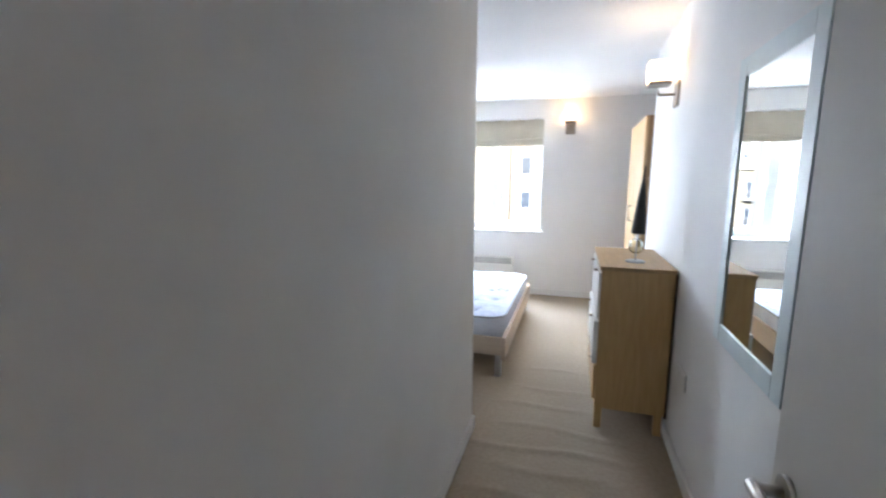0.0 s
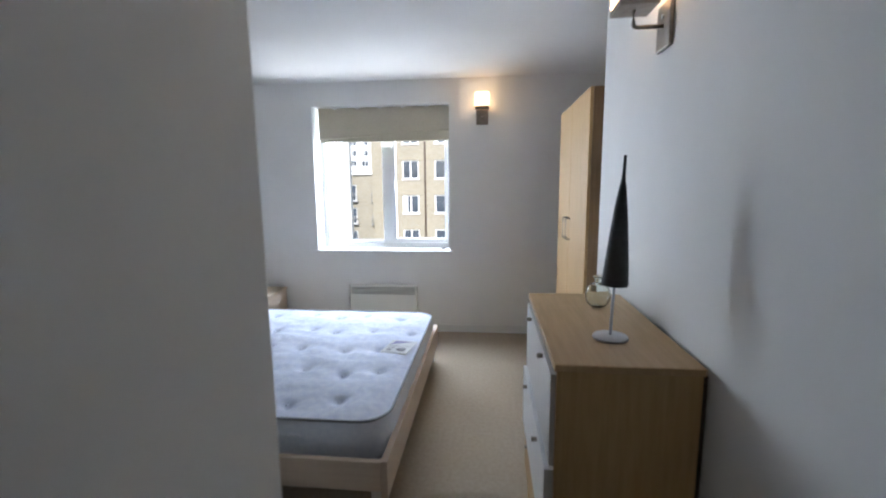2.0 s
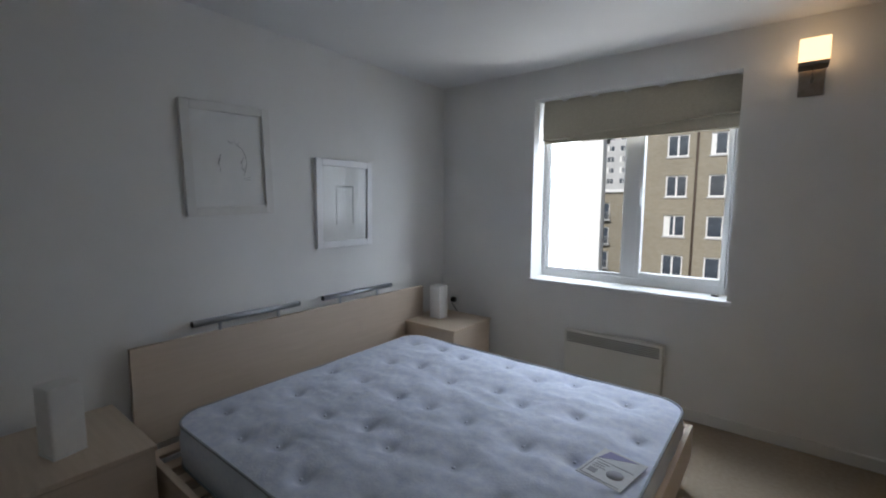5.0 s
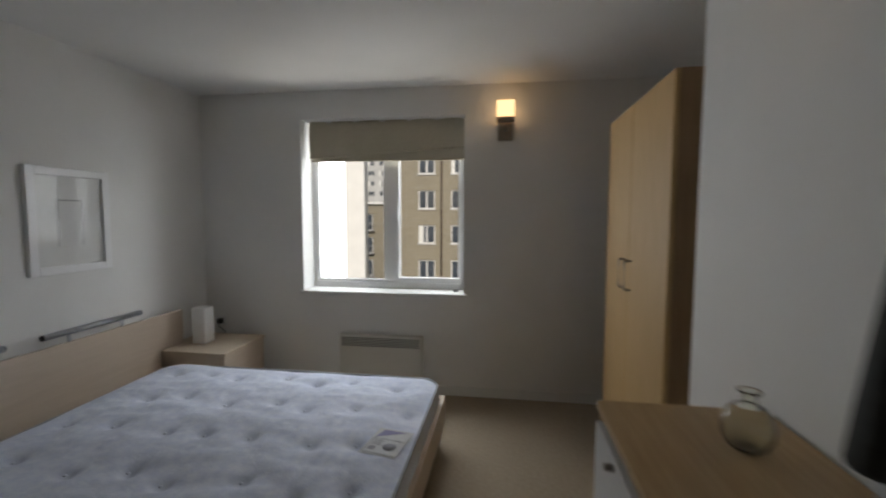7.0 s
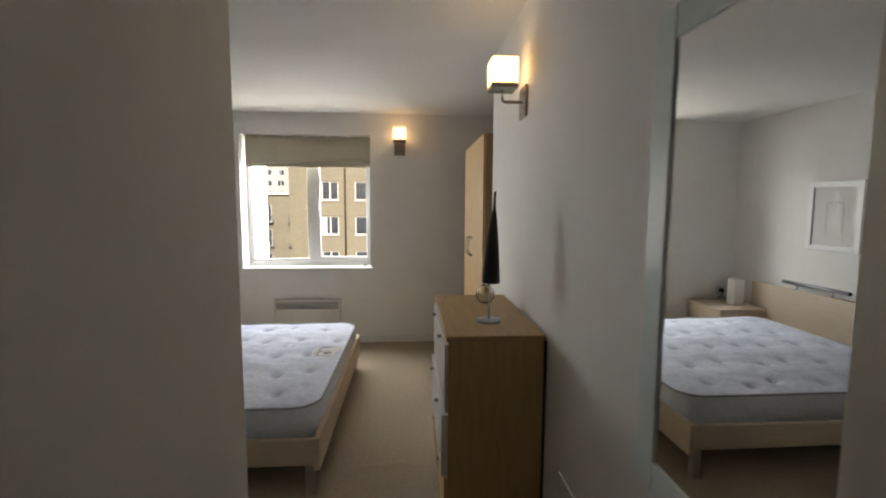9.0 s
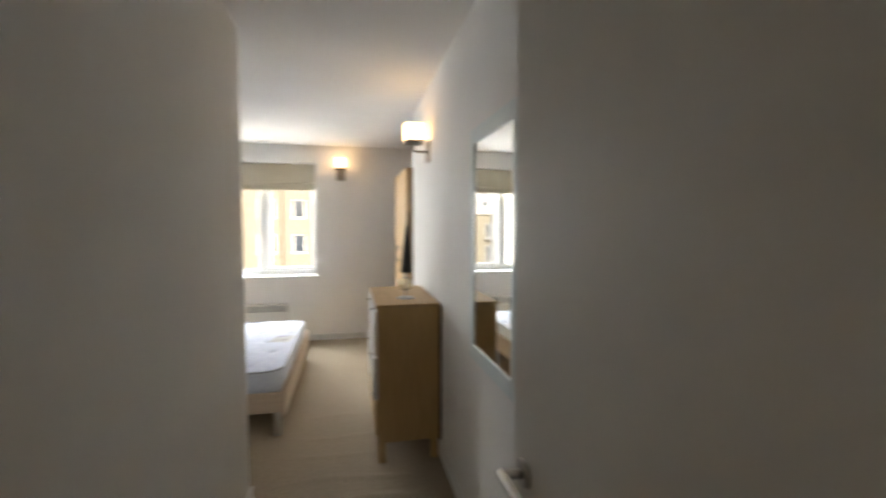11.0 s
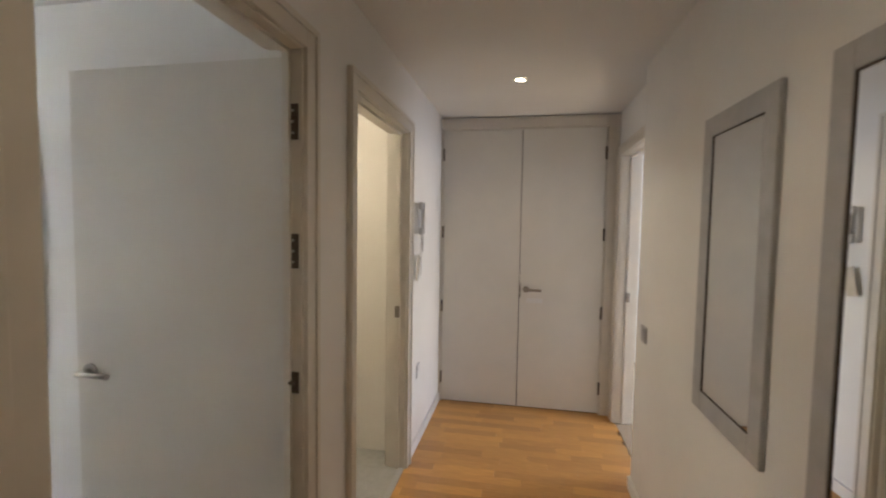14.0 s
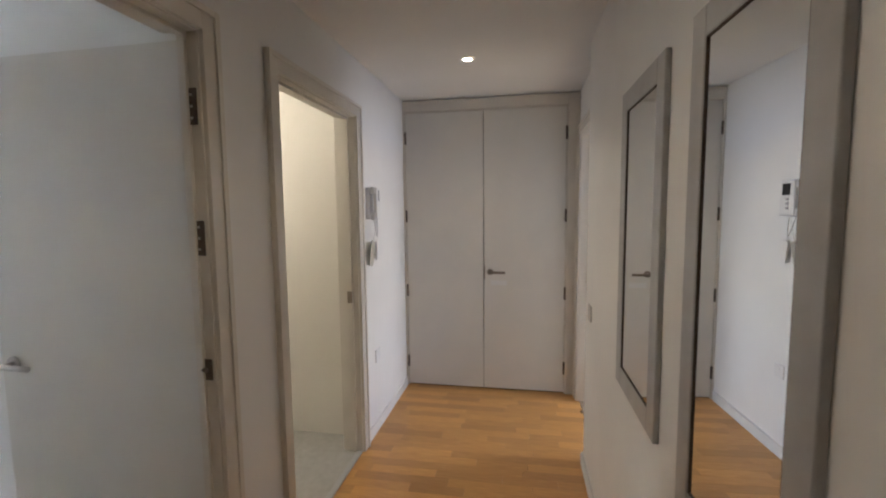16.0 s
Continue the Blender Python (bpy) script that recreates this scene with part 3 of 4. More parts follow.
# ---- things ----
def wall_lamp(m, label):
    """Local: -y off the wall."""
    w = thing("wall_lamp", m, label, "wall lamp", "square wall lamps")
    part("backplate", box(-0.055, 0.055, -0.014, 0, -0.072, 0.072, 0.003), BRONZE, w)
    part("bracket", tube([(0, -0.014, 0), (0, -0.095, 0), (0, -0.105, 0.004), (0, -0.108, 0.014), (0, -0.108, 0.052)], 0.007, 10), BRONZE, w)
    part("screw", tube([(0, -0.014, 0.03), (0, -0.019, 0.03)], 0.006, 10), STEEL, w)
    part("cup", box(-0.062, 0.062, -0.168, -0.046, 0.052, 0.072, 0.003), BRONZE, w)
    part("shade", box(-0.062, 0.062, -0.168, -0.046, 0.0725, 0.188, 0.006), OPAL, w, "lit square opal glass shade")
    return w


sc1 = wall_lamp(pose(0.645, WY, 2.052), "lit square opal wall lamp with a dull metal bracket")
sc2 = copy_thing(sc1, pose(RX, 3.575, 1.945, 0, 0, -90))

# wardrobe in the niche
wd = thing("wardrobe", pose(1.25, 0, 0), "tall birch veneer wardrobe with two doors, closed", "wardrobe")
Y0, Y1, WT = 4.495, 5.475, 1.955
# side panels have about half the brightness of the doors
part("side_panel", box(0.02, 0.60, Y0, Y0 + 0.02, 0, WT, 0.001), BIRCH_DARK, wd, "side panel, darker than the doors")
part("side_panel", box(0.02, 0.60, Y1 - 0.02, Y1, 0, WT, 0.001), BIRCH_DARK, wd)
part("top_panel", box(0.02, 0.60, Y0 + 0.02, Y1 - 0.02, WT - 0.02, WT), BIRCH, wd)
part("plinth", box(0.04, 0.06, Y0 + 0.02, Y1 - 0.02, 0, 0.06), BIRCH, wd)
part("back_panel", box(0.59, 0.60, Y0 + 0.02, Y1 - 0.02, 0.06, WT - 0.02), BACKBOARD, wd)
YM = (Y0 + Y1) / 2 + 0.03
part("divider", box(0.025, 0.58, YM - 0.008, YM + 0.008, 0.06, WT - 0.02), BACKBOARD, wd)
for a, b, hy in ((Y0, YM - 0.0035, YM - 0.045), (YM + 0.0035, Y1, YM + 0.055)):
    dd = part("door", box(0.0, 0.018, a, b, 0.06, WT, 0.002), BIRCH, wd)
    part("handle", tube([(0, hy, 1.07), (-0.026, hy, 1.07), (-0.030, hy, 1.076), (-0.030, hy, 1.204), (-0.026, hy, 1.21), (0, hy, 1.21)], 0.005, 10), BRONZE, dd, "slim dull metal bow handle")

# chest of drawers
ch = thing("chest_of_drawers", pose(0, 0, 0), "birch chest of drawers with white drawer fronts and short legs", "chest of drawers")
A0, A1, B0, B1, TOP = 0.893, 1.270, 3.13, 3.90, 0.965
part("top", box(A0 - 0.004, A1 + 0.006, B0 - 0.004, B1 + 0.004, TOP - 0.022, TOP, 0.003), BIRCH_Y, ch)
part("side", box(A0 + 0.004, A1, B0, B0 + 0.02, 0.125, TOP - 0.022, 0.001), BIRCH, ch)
part("side", box(A0 + 0.004, A1, B1 - 0.02, B1, 0.125, TOP - 0.022, 0.001), BIRCH, ch)
part("bottom", box(A0 + 0.02, A1, B0 + 0.02, B1 - 0.02, 0.14, 0.16), BIRCH, ch)
part("backboard", box(A1, A1 + 0.012, B0 + 0.004, B1 - 0.004, 0.11, TOP - 0.022), BACKBOARD, ch, "dark brown backboard")
for x in (A0 + 0.006, A1 - 0.05):
    for y in (B0 + 0.002, B1 - 0.05):
        part("leg", box(x, x + 0.042, y, y + 0.042, 0.0, 0.125, 0.003), BIRCH, ch)
zs = [0.165, 0.425, 0.67, 0.925]
for i, (z0, z1) in enumerate(((0.165, 0.375), (0.385, 0.640), (0.650, 0.925))):
    for y0, y1 in ((B0 + 0.024, B1 - 0.024),):
        pull = 0.010 if i != 1 else 0.022
        d = part("drawer", box(A0 - pull, A0 + 0.02, y0, y1, z0, z1, 0.003), DRAWER_WHITE if i else BIRCH, ch, "white lacquered drawer front" if i else "")
        for ky in (B0 + 0.20, B1 - 0.20):
            part("knob", tube([(A0 - pull, ky, z1 - 0.018), (A0 - pull - 0.012, ky, z1 - 0.018), (A0 - pull - 0.018, ky, z1 - 0.018)], 0.0075, 12), BRONZE, d, "dark metal drawer knob")

# table lamp with a tall black cone
tl = thing("table_lamp", pose(1.09, 3.345, TOP), "table lamp with a tall black cone shade on a steel stem", "table lamp")
part("base", lathe([(0, 0), (0.052, 0), (0.053, 0.004), (0.05, 0.009), (0, 0.011)]), ALU, tl, "round satin metal foot")
part("stem", tube([(0, 0, 0.010), (0.002, 0, 0.10), (0.006, 0, 0.20)], 0.0042, 10), ALU, tl)
prof = [(0.0, 0.168), (0.037, 0.168), (0.039, 0.174), (0.034, 0.24), (0.027, 0.32), (0.019, 0.40), (0.010, 0.465), (0.006, 0.485), (0.0048, 0.51), (0.0042, 0.556), (0.0, 0.558)]
sh = part("shade", lathe(prof, 28), BLACK, tl, "black woven cone shade")
sh.matrix_basis = pose(0, 0, 0, 0, 1.9, 0)

# glass bottle
va = thing("glass_vase", pose(1.137, 3.708, TOP), "round clear glass bottle vase on the chest of drawers", "vase")
outer = [(r * 0.86, z * 0.9) for r, z in ((0, 0.0), (0.03, 0.0), (0.045, 0.012), (0.055, 0.035), (0.056, 0.055), (0.048, 0.08), (0.033, 0.097), (0.017, 0.105), (0.015, 0.122), (0.024, 0.128), (0.025, 0.133))]
inner = [(r - 0.0035, z + 0.003) for r, z in outer[1:-1]][::-1]
part("bottle", lathe(outer + [(0.018, 0.1197)] + inner + [(0, 0.006)], 36), VASEGLASS, va)


# bed
bed = thing("bed", pose(0, 0, 0), "pale birch double bed frame with a low footboard", "bed")
X0, X1, Q0, Q1 = -1.80, 0.298, 3.62, 5.405
part("headboard", boxes((X0 - 0.012, X0 + 0.014, 3.655, 5.76, 0.20, 0.705), bevel=0.004), BIRCH_PALE, bed)
part("side_rail", box(X0 + 0.014, X1 - 0.03, Q0, Q0 + 0.028, 0.165, 0.30, 0.003), BIRCH_X, bed)
part("side_rail", box(X0 + 0.014, X1 - 0.03, Q1 - 0.028, Q1, 0.165, 0.30, 0.003), BIRCH_X, bed)
part("footboard", box(X1 - 0.03, X1, Q0, Q1, 0.135, 0.305, 0.003), BIRCH_PALE, bed)
for x, y in ((X1 - 0.075, Q0 + 0.004), (X1 - 0.075, Q1 - 0.05), (X0 + 0.05, Q0 + 0.004), (X0 + 0.05, Q1 - 0.05)):
    part("leg", box(x, x + 0.044, y, y + 0.044, 0, 0.165, 0.003), BIRCH_PALE if x < 0 else STEEL, bed, "" if x < 0 else "metal-faced bed leg")
for i in range(14):
    x = X0 + 0.1 + i * 0.148
    part("slat", box(x, x + 0.07, Q0 + 0.028, Q1 - 0.028, 0.20, 0.215), BIRCH_PALE, bed)


def mattress(x0, x1, y0, y1, z0, z1):
    """Rounded slab with a sunken, tufted top."""
    mt = thing("mattress", pose(0, 0, 0), "bare pale blue-white tufted mattress on the bed frame", "mattress")
    N, M, r = 150, 130, 0.14
    cx, cy, hx, hy = (x0 + x1) / 2, (y0 + y1) / 2, (x1 - x0) / 2, (y1 - y0) / 2
    tufts = []
    for i in range(7):
        for j in range(5):
            u = x0 + 0.13 + (x1 - x0 - 0.26) * (i + 0.5 * (j % 2)) / 6.5
            v = y0 + 0.15 + (y1 - y0 - 0.30) * j / 4
            if u < x1 - 0.07:
                tufts.append((u + 0.035 * math.sin(5 * j + 2 * i), v + 0.035 * math.cos(3 * i + j)))

    def spot(i, j):
        dx, dy = (2 * i / N - 1) * hx, (2 * j / M - 1) * hy
        sx, sy = math.copysign(1, dx), math.copysign(1, dy)
        ax, ay = abs(dx) - (hx - r), abs(dy) - (hy - r)
        if ax > 0 and ay > 0:
            k = max(ax, ay) / math.hypot(ax, ay)
            dx, dy = sx * (hx - r + ax * k), sy * (hy - r + ay * k)
        return cx + dx, cy + dy
    bm = bmesh.new()
    g = []
    for j in range(M + 1):
        row = []
        for i in range(N + 1):
            x, y = spot(i, j)
            e = min(i / N, 1 - i / N) * 2 * hx, min(j / M, 1 - j / M) * 2 * hy
            edge = min(e)
            z = z1 + 0.016 * (1 - math.exp(-edge / 0.07)) + 0.006 * noise.noise(Vector((x * 3.2, y * 3.2, 0))) * min(1, edge / 0.05)
            z += 0.008 * noise.noise(Vector((x * 7, y * 12, 3))) * min(1, edge / 0.1) + 0.004 * abs(noise.noise(Vector((x * 16, y * 20, 7)))) * min(1, edge / 0.1)
            z += 0.030 * max(0.0, (cx - 0.25 - x) / hx) ** 2 * (0.35 + 0.65 * max(0.0, (y - cy) / hy))
            for u, v in tufts:
                d2 = (x - u) ** 2 + (y - v) ** 2
                if d2 < 0.04:
                    z -= 0.026 * math.exp(-d2 / 0.0011) + 0.018 * math.exp(-d2 / 0.009)
            row.append(bm.verts.new((x, y, z)))
        g.append(row)
    for a, b in zip(g, g[1:]):
        for i in range(N):
            bm.faces.new((a[i], a[i + 1], b[i + 1], b[i])).smooth = True
    part("quilted_top", bm, TICKING, mt)
    ring = [spot(i, 0) for i in range(N)] + [spot(N, j) for j in range(M)] + [spot(N - i, M) for i in range(N)] + [spot(0, M - j) for j in range(M)]
    bm = bmesh.new()
    loops = []
    for k in range(9):
        v = k / 8
        out = 0.010 * math.sin(math.pi * v) + 0.002
        lp = []
        for q, (x, y) in enumerate(ring):
            dx, dy = x - cx, y - cy
            l = math.hypot(dx, dy)
            wav = 0.0025 * math.sin(q * 0.35) * math.sin(math.pi * v)
            lp.append(bm.verts.new((x + dx / l * (out + wav), y + dy / l * (out + wav), z0 + (z1 - z0) * v)))
        loops.append(lp)
    for a, b in zip(loops, loops[1:]):
        for q in range(len(ring)):
            bm.faces.new((a[q], a[(q + 1) % len(ring)], b[(q + 1) % len(ring)], b[q])).smooth = True
    bm.faces.new(loops[0][::-1])
    part("border", bm, TICKSIDE, mt, "grey-blue mattress border")
    for z in (z0 + 0.006, z1 + 0.001):
        pts = [(x + 0.004 * math.copysign(1, x - cx), y + 0.004 * math.copysign(1, y - cy), z) for x, y in ring[::2]]
        part("piping", tube(pts + pts[:1], 0.0058, 6, caps=False), PIPING, mt, "grey edge piping")
    for u, v in tufts:
        part("tuft", lathe([(0, 0.006), (0.006, 0.004), (0.008, 0.0), (0, -0.003)], 8), TICKING, mt).matrix_basis = pose(u, v, z1 - 0.008)
    lab = part("label", box(-0.085, 0.085, -0.11, 0.11, 0, 0.002, 0.0008), LABEL, mt, "printed cloth maker's label")
    lab.matrix_basis = pose(0.15, 4.59, z1 + 0.0135, 0, 0, -10)
    bm = bmesh.new()
    low = [bm.verts.new((x, y, 0.002)) for x, y in ((-0.07, 0.03), (-0.055, 0.098), (0.055, 0.098))]
    top = [bm.verts.new((v.co.x, v.co.y, 0.0028)) for v in low]
    for i in range(3):
        bm.faces.new((low[i - 1], low[i], top[i], top[i - 1]))
    bm.faces.new(top)
    bmesh.ops.recalc_face_normals(bm, faces=bm.faces)
    part("print", bm, LABELBLUE, lab, "violet-blue printed corner")
    part("print", boxes((-0.075, 0.072, 0.018, 0.0215, 0.002, 0.0028), (-0.075, 0.072, -0.0995, -0.096, 0.002, 0.0028), (-0.075, -0.0715, -0.096, 0.018, 0.002, 0.0028), (-0.062, -0.012, 0.000, 0.005, 0.002, 0.0028), (-0.062, -0.02, -0.016, -0.011, 0.002, 0.0028), (-0.062, -0.012, -0.032, -0.027, 0.002, 0.0028), (-0.062, -0.03, -0.075, -0.045, 0.002, 0.0028)), LABELINK, lab)
    part("print", lathe([(0, 0.0028), (0.030, 0.0028), (0.030, 0.002)], 20), LABELINK, lab).matrix_basis = pose(0.028, -0.035, 0)
    return mt


mattress(-1.555, 0.265, 3.735, 5.385, 0.217, 0.412)


def head_rail(y0, y1, group):
    """Padless metal back-rest rail standing on the headboard."""
    t = thing("headboard_rail", pose(X0 + 0.001, (y0 + y1) / 2, 0.70), "satin metal backrest rail on two posts above the headboard", "rail", group)
    w = (y1 - y0) / 2
    part("bar", tube([(0.0, -w, 0.062), (0.0, w, 0.062)], 0.017, 16), ALU, t)
    for s in (-1, 1):
        part("post", tube([(0.0, s * w * 0.55, 0.0), (0.0, s * w * 0.55, 0.048)], 0.008, 12), ALU, t)
        part("end_cap", tube([(0.0, s * w, 0.062), (0.0, s * (w + 0.004), 0.062)], 0.0165, 16), BLACKPLASTIC, t, "dark end cap")
    return t


r1 = head_rail(3.94, 4.57, "backrest rails")
copy_thing(r1, pose(X0 + 0.001, 5.07, 0.70))

# bedside cabinets: local x forward, y across
ns = thing("bedside_cabinet", pose(-1.842, 5.79, 0), "birch bedside cabinet with one drawer and plain sides", "bedside cabinet", "bedside cabinets")
NW, ND, NH = 0.25, 0.55, 0.45
part("top", box(0, ND + 0.006, -NW - 0.004, NW + 0.004, NH - 0.022, NH, 0.003), BIRCH_X, ns)
part("side", box(0, ND - 0.004, -NW, -NW + 0.018, 0.0, NH - 0.022, 0.001), BIRCH_PALE, ns)
part("side", box(0, ND - 0.004, NW - 0.018, NW, 0.0, NH - 0.022, 0.001), BIRCH_PALE, ns)
part("back", box(0, 0.012, -NW + 0.018, NW - 0.018, 0.0, NH - 0.022), BIRCH_PALE, ns)
part("shelf", box(0.012, ND - 0.02, -NW + 0.018, NW - 0.018, 0.05, 0.068), BIRCH_PALE, ns)
part("drawer", box(ND - 0.022, ND - 0.002, -NW + 0.002, NW - 0.002, 0.03, NH - 0.026, 0.002), BIRCH_PALE, ns)
copy_thing(ns, pose(-1.842, 3.335, 0))

# white paper lamps
pl = thing("paper_lamp", pose(-1.64, 5.79, NH), "small white square paper lamp, unlit", "table lamp", "paper lamps")
part("foot", box(-0.055, 0.055, -0.055, 0.055, 0, 0.008, 0.002), PLASTIC, pl)
bm = bmesh.new()
add_box(bm, -0.055, 0.055, -0.055, 0.055, 0.008, 0.272, 0.008)
part("shade", bm, WHITE_SHADE, pl)
copy_thing(pl, pose(-1.51, 3.35, NH, 0, 0, 14))

plug = thing("plug", pose(-1.72, WY, 0.535), "black plug in a wall socket behind the bedside cabinet", "plug")
part("socket_plate", box(-0.045, 0.045, -0.009, 0, -0.043, 0.043, 0.003), PLASTIC, plug)
part("plug_body", box(-0.022, 0.022, -0.045, -0.009, -0.022, 0.02, 0.006), BLACKPLASTIC, plug)
part("cable", tube([(0, -0.04, -0.01), (0.01, -0.06, -0.03), (0.05, -0.05, -0.085), (0.08, -0.08, -0.082)], 0.003, 6), BLACKPLASTIC, plug)

# panel heater
he = thing("panel_heater", pose(-0.315, WY, 0.13), "cream enamelled electric panel heater with a top grille", "heater")
part("body", box(-0.335, 0.335, -0.075, -0.012, 0.0, 0.345, 0.006), HEATER, he)
for i in range(6):
    z = 0.258 + i * 0.0125
    part("slot", box(-0.315, 0.315, -0.0765, -0.074, z, z + 0.006), SLOT, he)
part("bracket", box(-0.2, -0.16, -0.012, 0, 0.05, 0.3), GREYPLASTIC, he)
part("bracket", box(0.16, 0.2, -0.012, 0, 0.05, 0.3), GREYPLASTIC, he)


def framed(name, m, w, h, fw, depth, frame_mat, label, category, group=""):
    """A rectangular frame on a wall: local x across, z up, -y off the wall."""
    t = thing(name, m, label, category, group)
    part("frame_side", box(-w / 2, -w / 2 + fw, -depth, 0, -h / 2, h / 2, 0.003), frame_mat, t)
    part("frame_side", box(w / 2 - fw, w / 2, -depth, 0, -h / 2, h / 2, 0.003), frame_mat, t)
    part("frame_rail", box(-w / 2 + fw, w / 2 - fw, -depth, 0, -h / 2, -h / 2 + fw, 0.003), frame_mat, t)
    part("frame_rail", box(-w / 2 + fw, w / 2 - fw, -depth, 0, h / 2 - fw, h / 2, 0.003), frame_mat, t)
    return t


for k, (y, z, tilt, lab) in enumerate(((4.198, 1.628, -1.8, "white framed pencil figure sketch under glass"), (4.995, 1.39, 0, "white framed pale architectural print under glass"))):
    w, h, fw = 0.485, 0.60, 0.046
    p = framed("picture", pose(LX, y, z, 0.6, tilt, 90), w, h, fw, 0.028, FRAMEBRIGHT if k else FRAMEWHITE, lab, "picture", "white framed pictures")
    part("print", box(-w / 2 + fw, w / 2 - fw, -0.010, -0.004, -h / 2 + fw, h / 2 - fw), PAPER, p)
    if k == 0:
        sk = part("drawing", tube([(0.0, -0.011, 0.105), (0.018, -0.011, 0.088), (0.03, -0.011, 0.112), (0.045, -0.011, 0.086), (0.068, -0.011, 0.104)], 0.0013, 6), SKETCH, p, "faint pencil lines of a standing figure")
        for pts in ([(0.045, -0.011, 0.084), (0.075, -0.011, 0.066), (0.096, -0.011, 0.02), (0.094, -0.011, -0.03), (0.082, -0.011, -0.07)], [(0.082, -0.011, 0.02), (0.066, -0.011, -0.01), (0.072, -0.011, -0.045), (0.092, -0.011, -0.06)],
                    [(0.082, -0.011, -0.07), (0.076, -0.011, -0.098), (0.115, -0.011, -0.092)], [(0.085, -0.011, -0.108), (0.112, -0.011, -0.106)], [(-0.045, -0.011, 0.03), (-0.06, -0.011, -0.02), (-0.05, -0.011, -0.06)]):
            part("stroke", tube(pts, 0.0013, 6), SKETCH, sk)
    else:
        sk = part("drawing", boxes((-0.075, 0.075, -0.0115, -0.010, 0.115, 0.122), (-0.075, -0.07, -0.0115, -0.010, -0.14, 0.11), (0.07, 0.075, -0.0115, -0.010, -0.14, 0.11)), SKETCH, p, "faint grey print of a doorway")
        for x0, x1, z in ((-0.07, -0.01, -0.15), (0.04, 0.08, -0.02), (0.04, 0.09, -0.17)):
            part("stroke", box(x0, x1, -0.0115, -0.010, z, z + 0.005), FRAMEWHITE, sk)
    if k == 0:
        continue
    g = part("glazing", box(-w / 2 + fw, w / 2 - fw, -0.0165, -0.0145, -h / 2 + fw, h / 2 - fw), PICGLASS, p)
    g.visible_shadow = False


def wall_mirror(m, w, h, fw, mat, label, group=""):
    deep = 0.016 if mat is FRAMEGREY else 0.026
    t = framed("wall_mirror", m, w, h, fw, deep, mat, label, "mirror", group)
    if mat is FRAMEGREY:
        a, b, e = w / 2 - fw, h / 2 - fw, 0.003
        part("inner_slip", boxes((-a, -a + e, -0.0135, -0.0105, -b, b), (a - e, a, -0.0135, -0.0105, -b, b), (-a + e, a - e, -0.0135, -0.0105, -b, -b + e), (-a + e, a - e, -0.0135, -0.0105, b - e, b)), BACKBOARD, t, "dark inner edge")
    part("mirror_glass", box(-w / 2 + fw, w / 2 - fw, 0.0055 - deep, -0.004, -h / 2 + fw, h / 2 - fw), MIRROR, t)
    return t


wall_mirror(pose(RX, 2.135, 1.352, 0, 0, -90), 0.575, 0.995, 0.066, FRAMEPALE, "tall wall mirror in a pale blue-white painted frame")
wall_mirror(pose(1.25, SY, 1.387, 0, 0, 180), 0.468, 1.03, 0.068, FRAMEGREY, "tall wall mirror in a silver-grey frame", "hall mirrors")
wall_mirror(pose(0.598, SY + 0.006, 1.372, 0, 0, 181.8), 0.415, 1.03, 0.060, FRAMEGREY, "narrower tall wall mirror in a silver-grey frame", "hall mirrors")


def socket(m, label, mat=PLASTIC, cat="socket", w=0.146, rock=True):
    s = thing("wall_socket" if cat == "socket" else "light_switch", m, label, cat)
    part("plate", box(-w / 2, w / 2, -0.009, 0, -0.043, 0.043, 0.003), mat, s)
    for x in ((-0.03, 0.03) if w > 0.1 else (0,)):
        part("rocker", box(x - 0.012, x + 0.012, -0.012, -0.009, 0.004, 0.03, 0.001), mat, s)
    return s


socket(pose(RX, 2.885, 0.47, 0, 0, -90), "white double wall socket above the skirting")
socket(pose(2.60, HY, 0.52), "white single wall socket low on the hall wall", w=0.086)
socket(pose(2.19, SY, 0.953, 0, 0, 180), "brushed metal light switch plate", STEEL, "switch", 0.086)

# entry phone
ph = thing("entry_phone", pose(2.535, HY, 1.552), "white wall entry phone with handset and small screen", "phone")
part("base", box(-0.09, 0.115, -0.030, 0, -0.10, 0.10, 0.006), PLASTIC, ph)
hs = part("handset", boxes((-0.088, -0.032, -0.062, -0.031, -0.105, -0.055), (-0.088, -0.032, -0.062, -0.031, 0.055, 0.105), (-0.080, -0.040, -0.072, -0.045, -0.10, 0.10), bevel=0.008), PLASTIC, ph, "white curved handset")
part("screen", box(0.0, 0.09, -0.032, -0.0295, 0.02, 0.085, 0.001), BLACKPLASTIC, ph, "dark screen")
for i in range(3):
    part("button", box(0.03, 0.055, -0.034, -0.0295, -0.012 - i * 0.026, 0.004 - i * 0.026, 0.002), GREYPLASTIC, ph)
cd = [( -0.060 + 0.03 * math.sin(k / 14 * math.pi * 2 * 0.5) , -0.045, -0.105 - 0.11 * math.sin(k / 14 * math.pi)) for k in range(15)]
part("cord", tube([(x + 0.055 * k / 14, y, z) for k, (x, y, z) in enumerate(cd)], 0.0042, 8), PLASTIC, ph, "white coiled cord")
tg = thing("key_tag", pose(2.495, HY - 0.03, 1.31, 0, 0, 6), "buff card tags hanging below the entry phone", "tag")
part("card", box(-0.045, 0.045, -0.002, 0.002, -0.16, 0.0, 0.001), TAG, tg).matrix_basis = pose(0, 0, 0, 4, 14, 0)
part("card", box(-0.035, 0.035, -0.002, 0.002, -0.13, 0.0, 0.001), WHITE_SHADE, tg).matrix_basis = pose(0.085, -0.006, 0.0, 3, -14, 0)
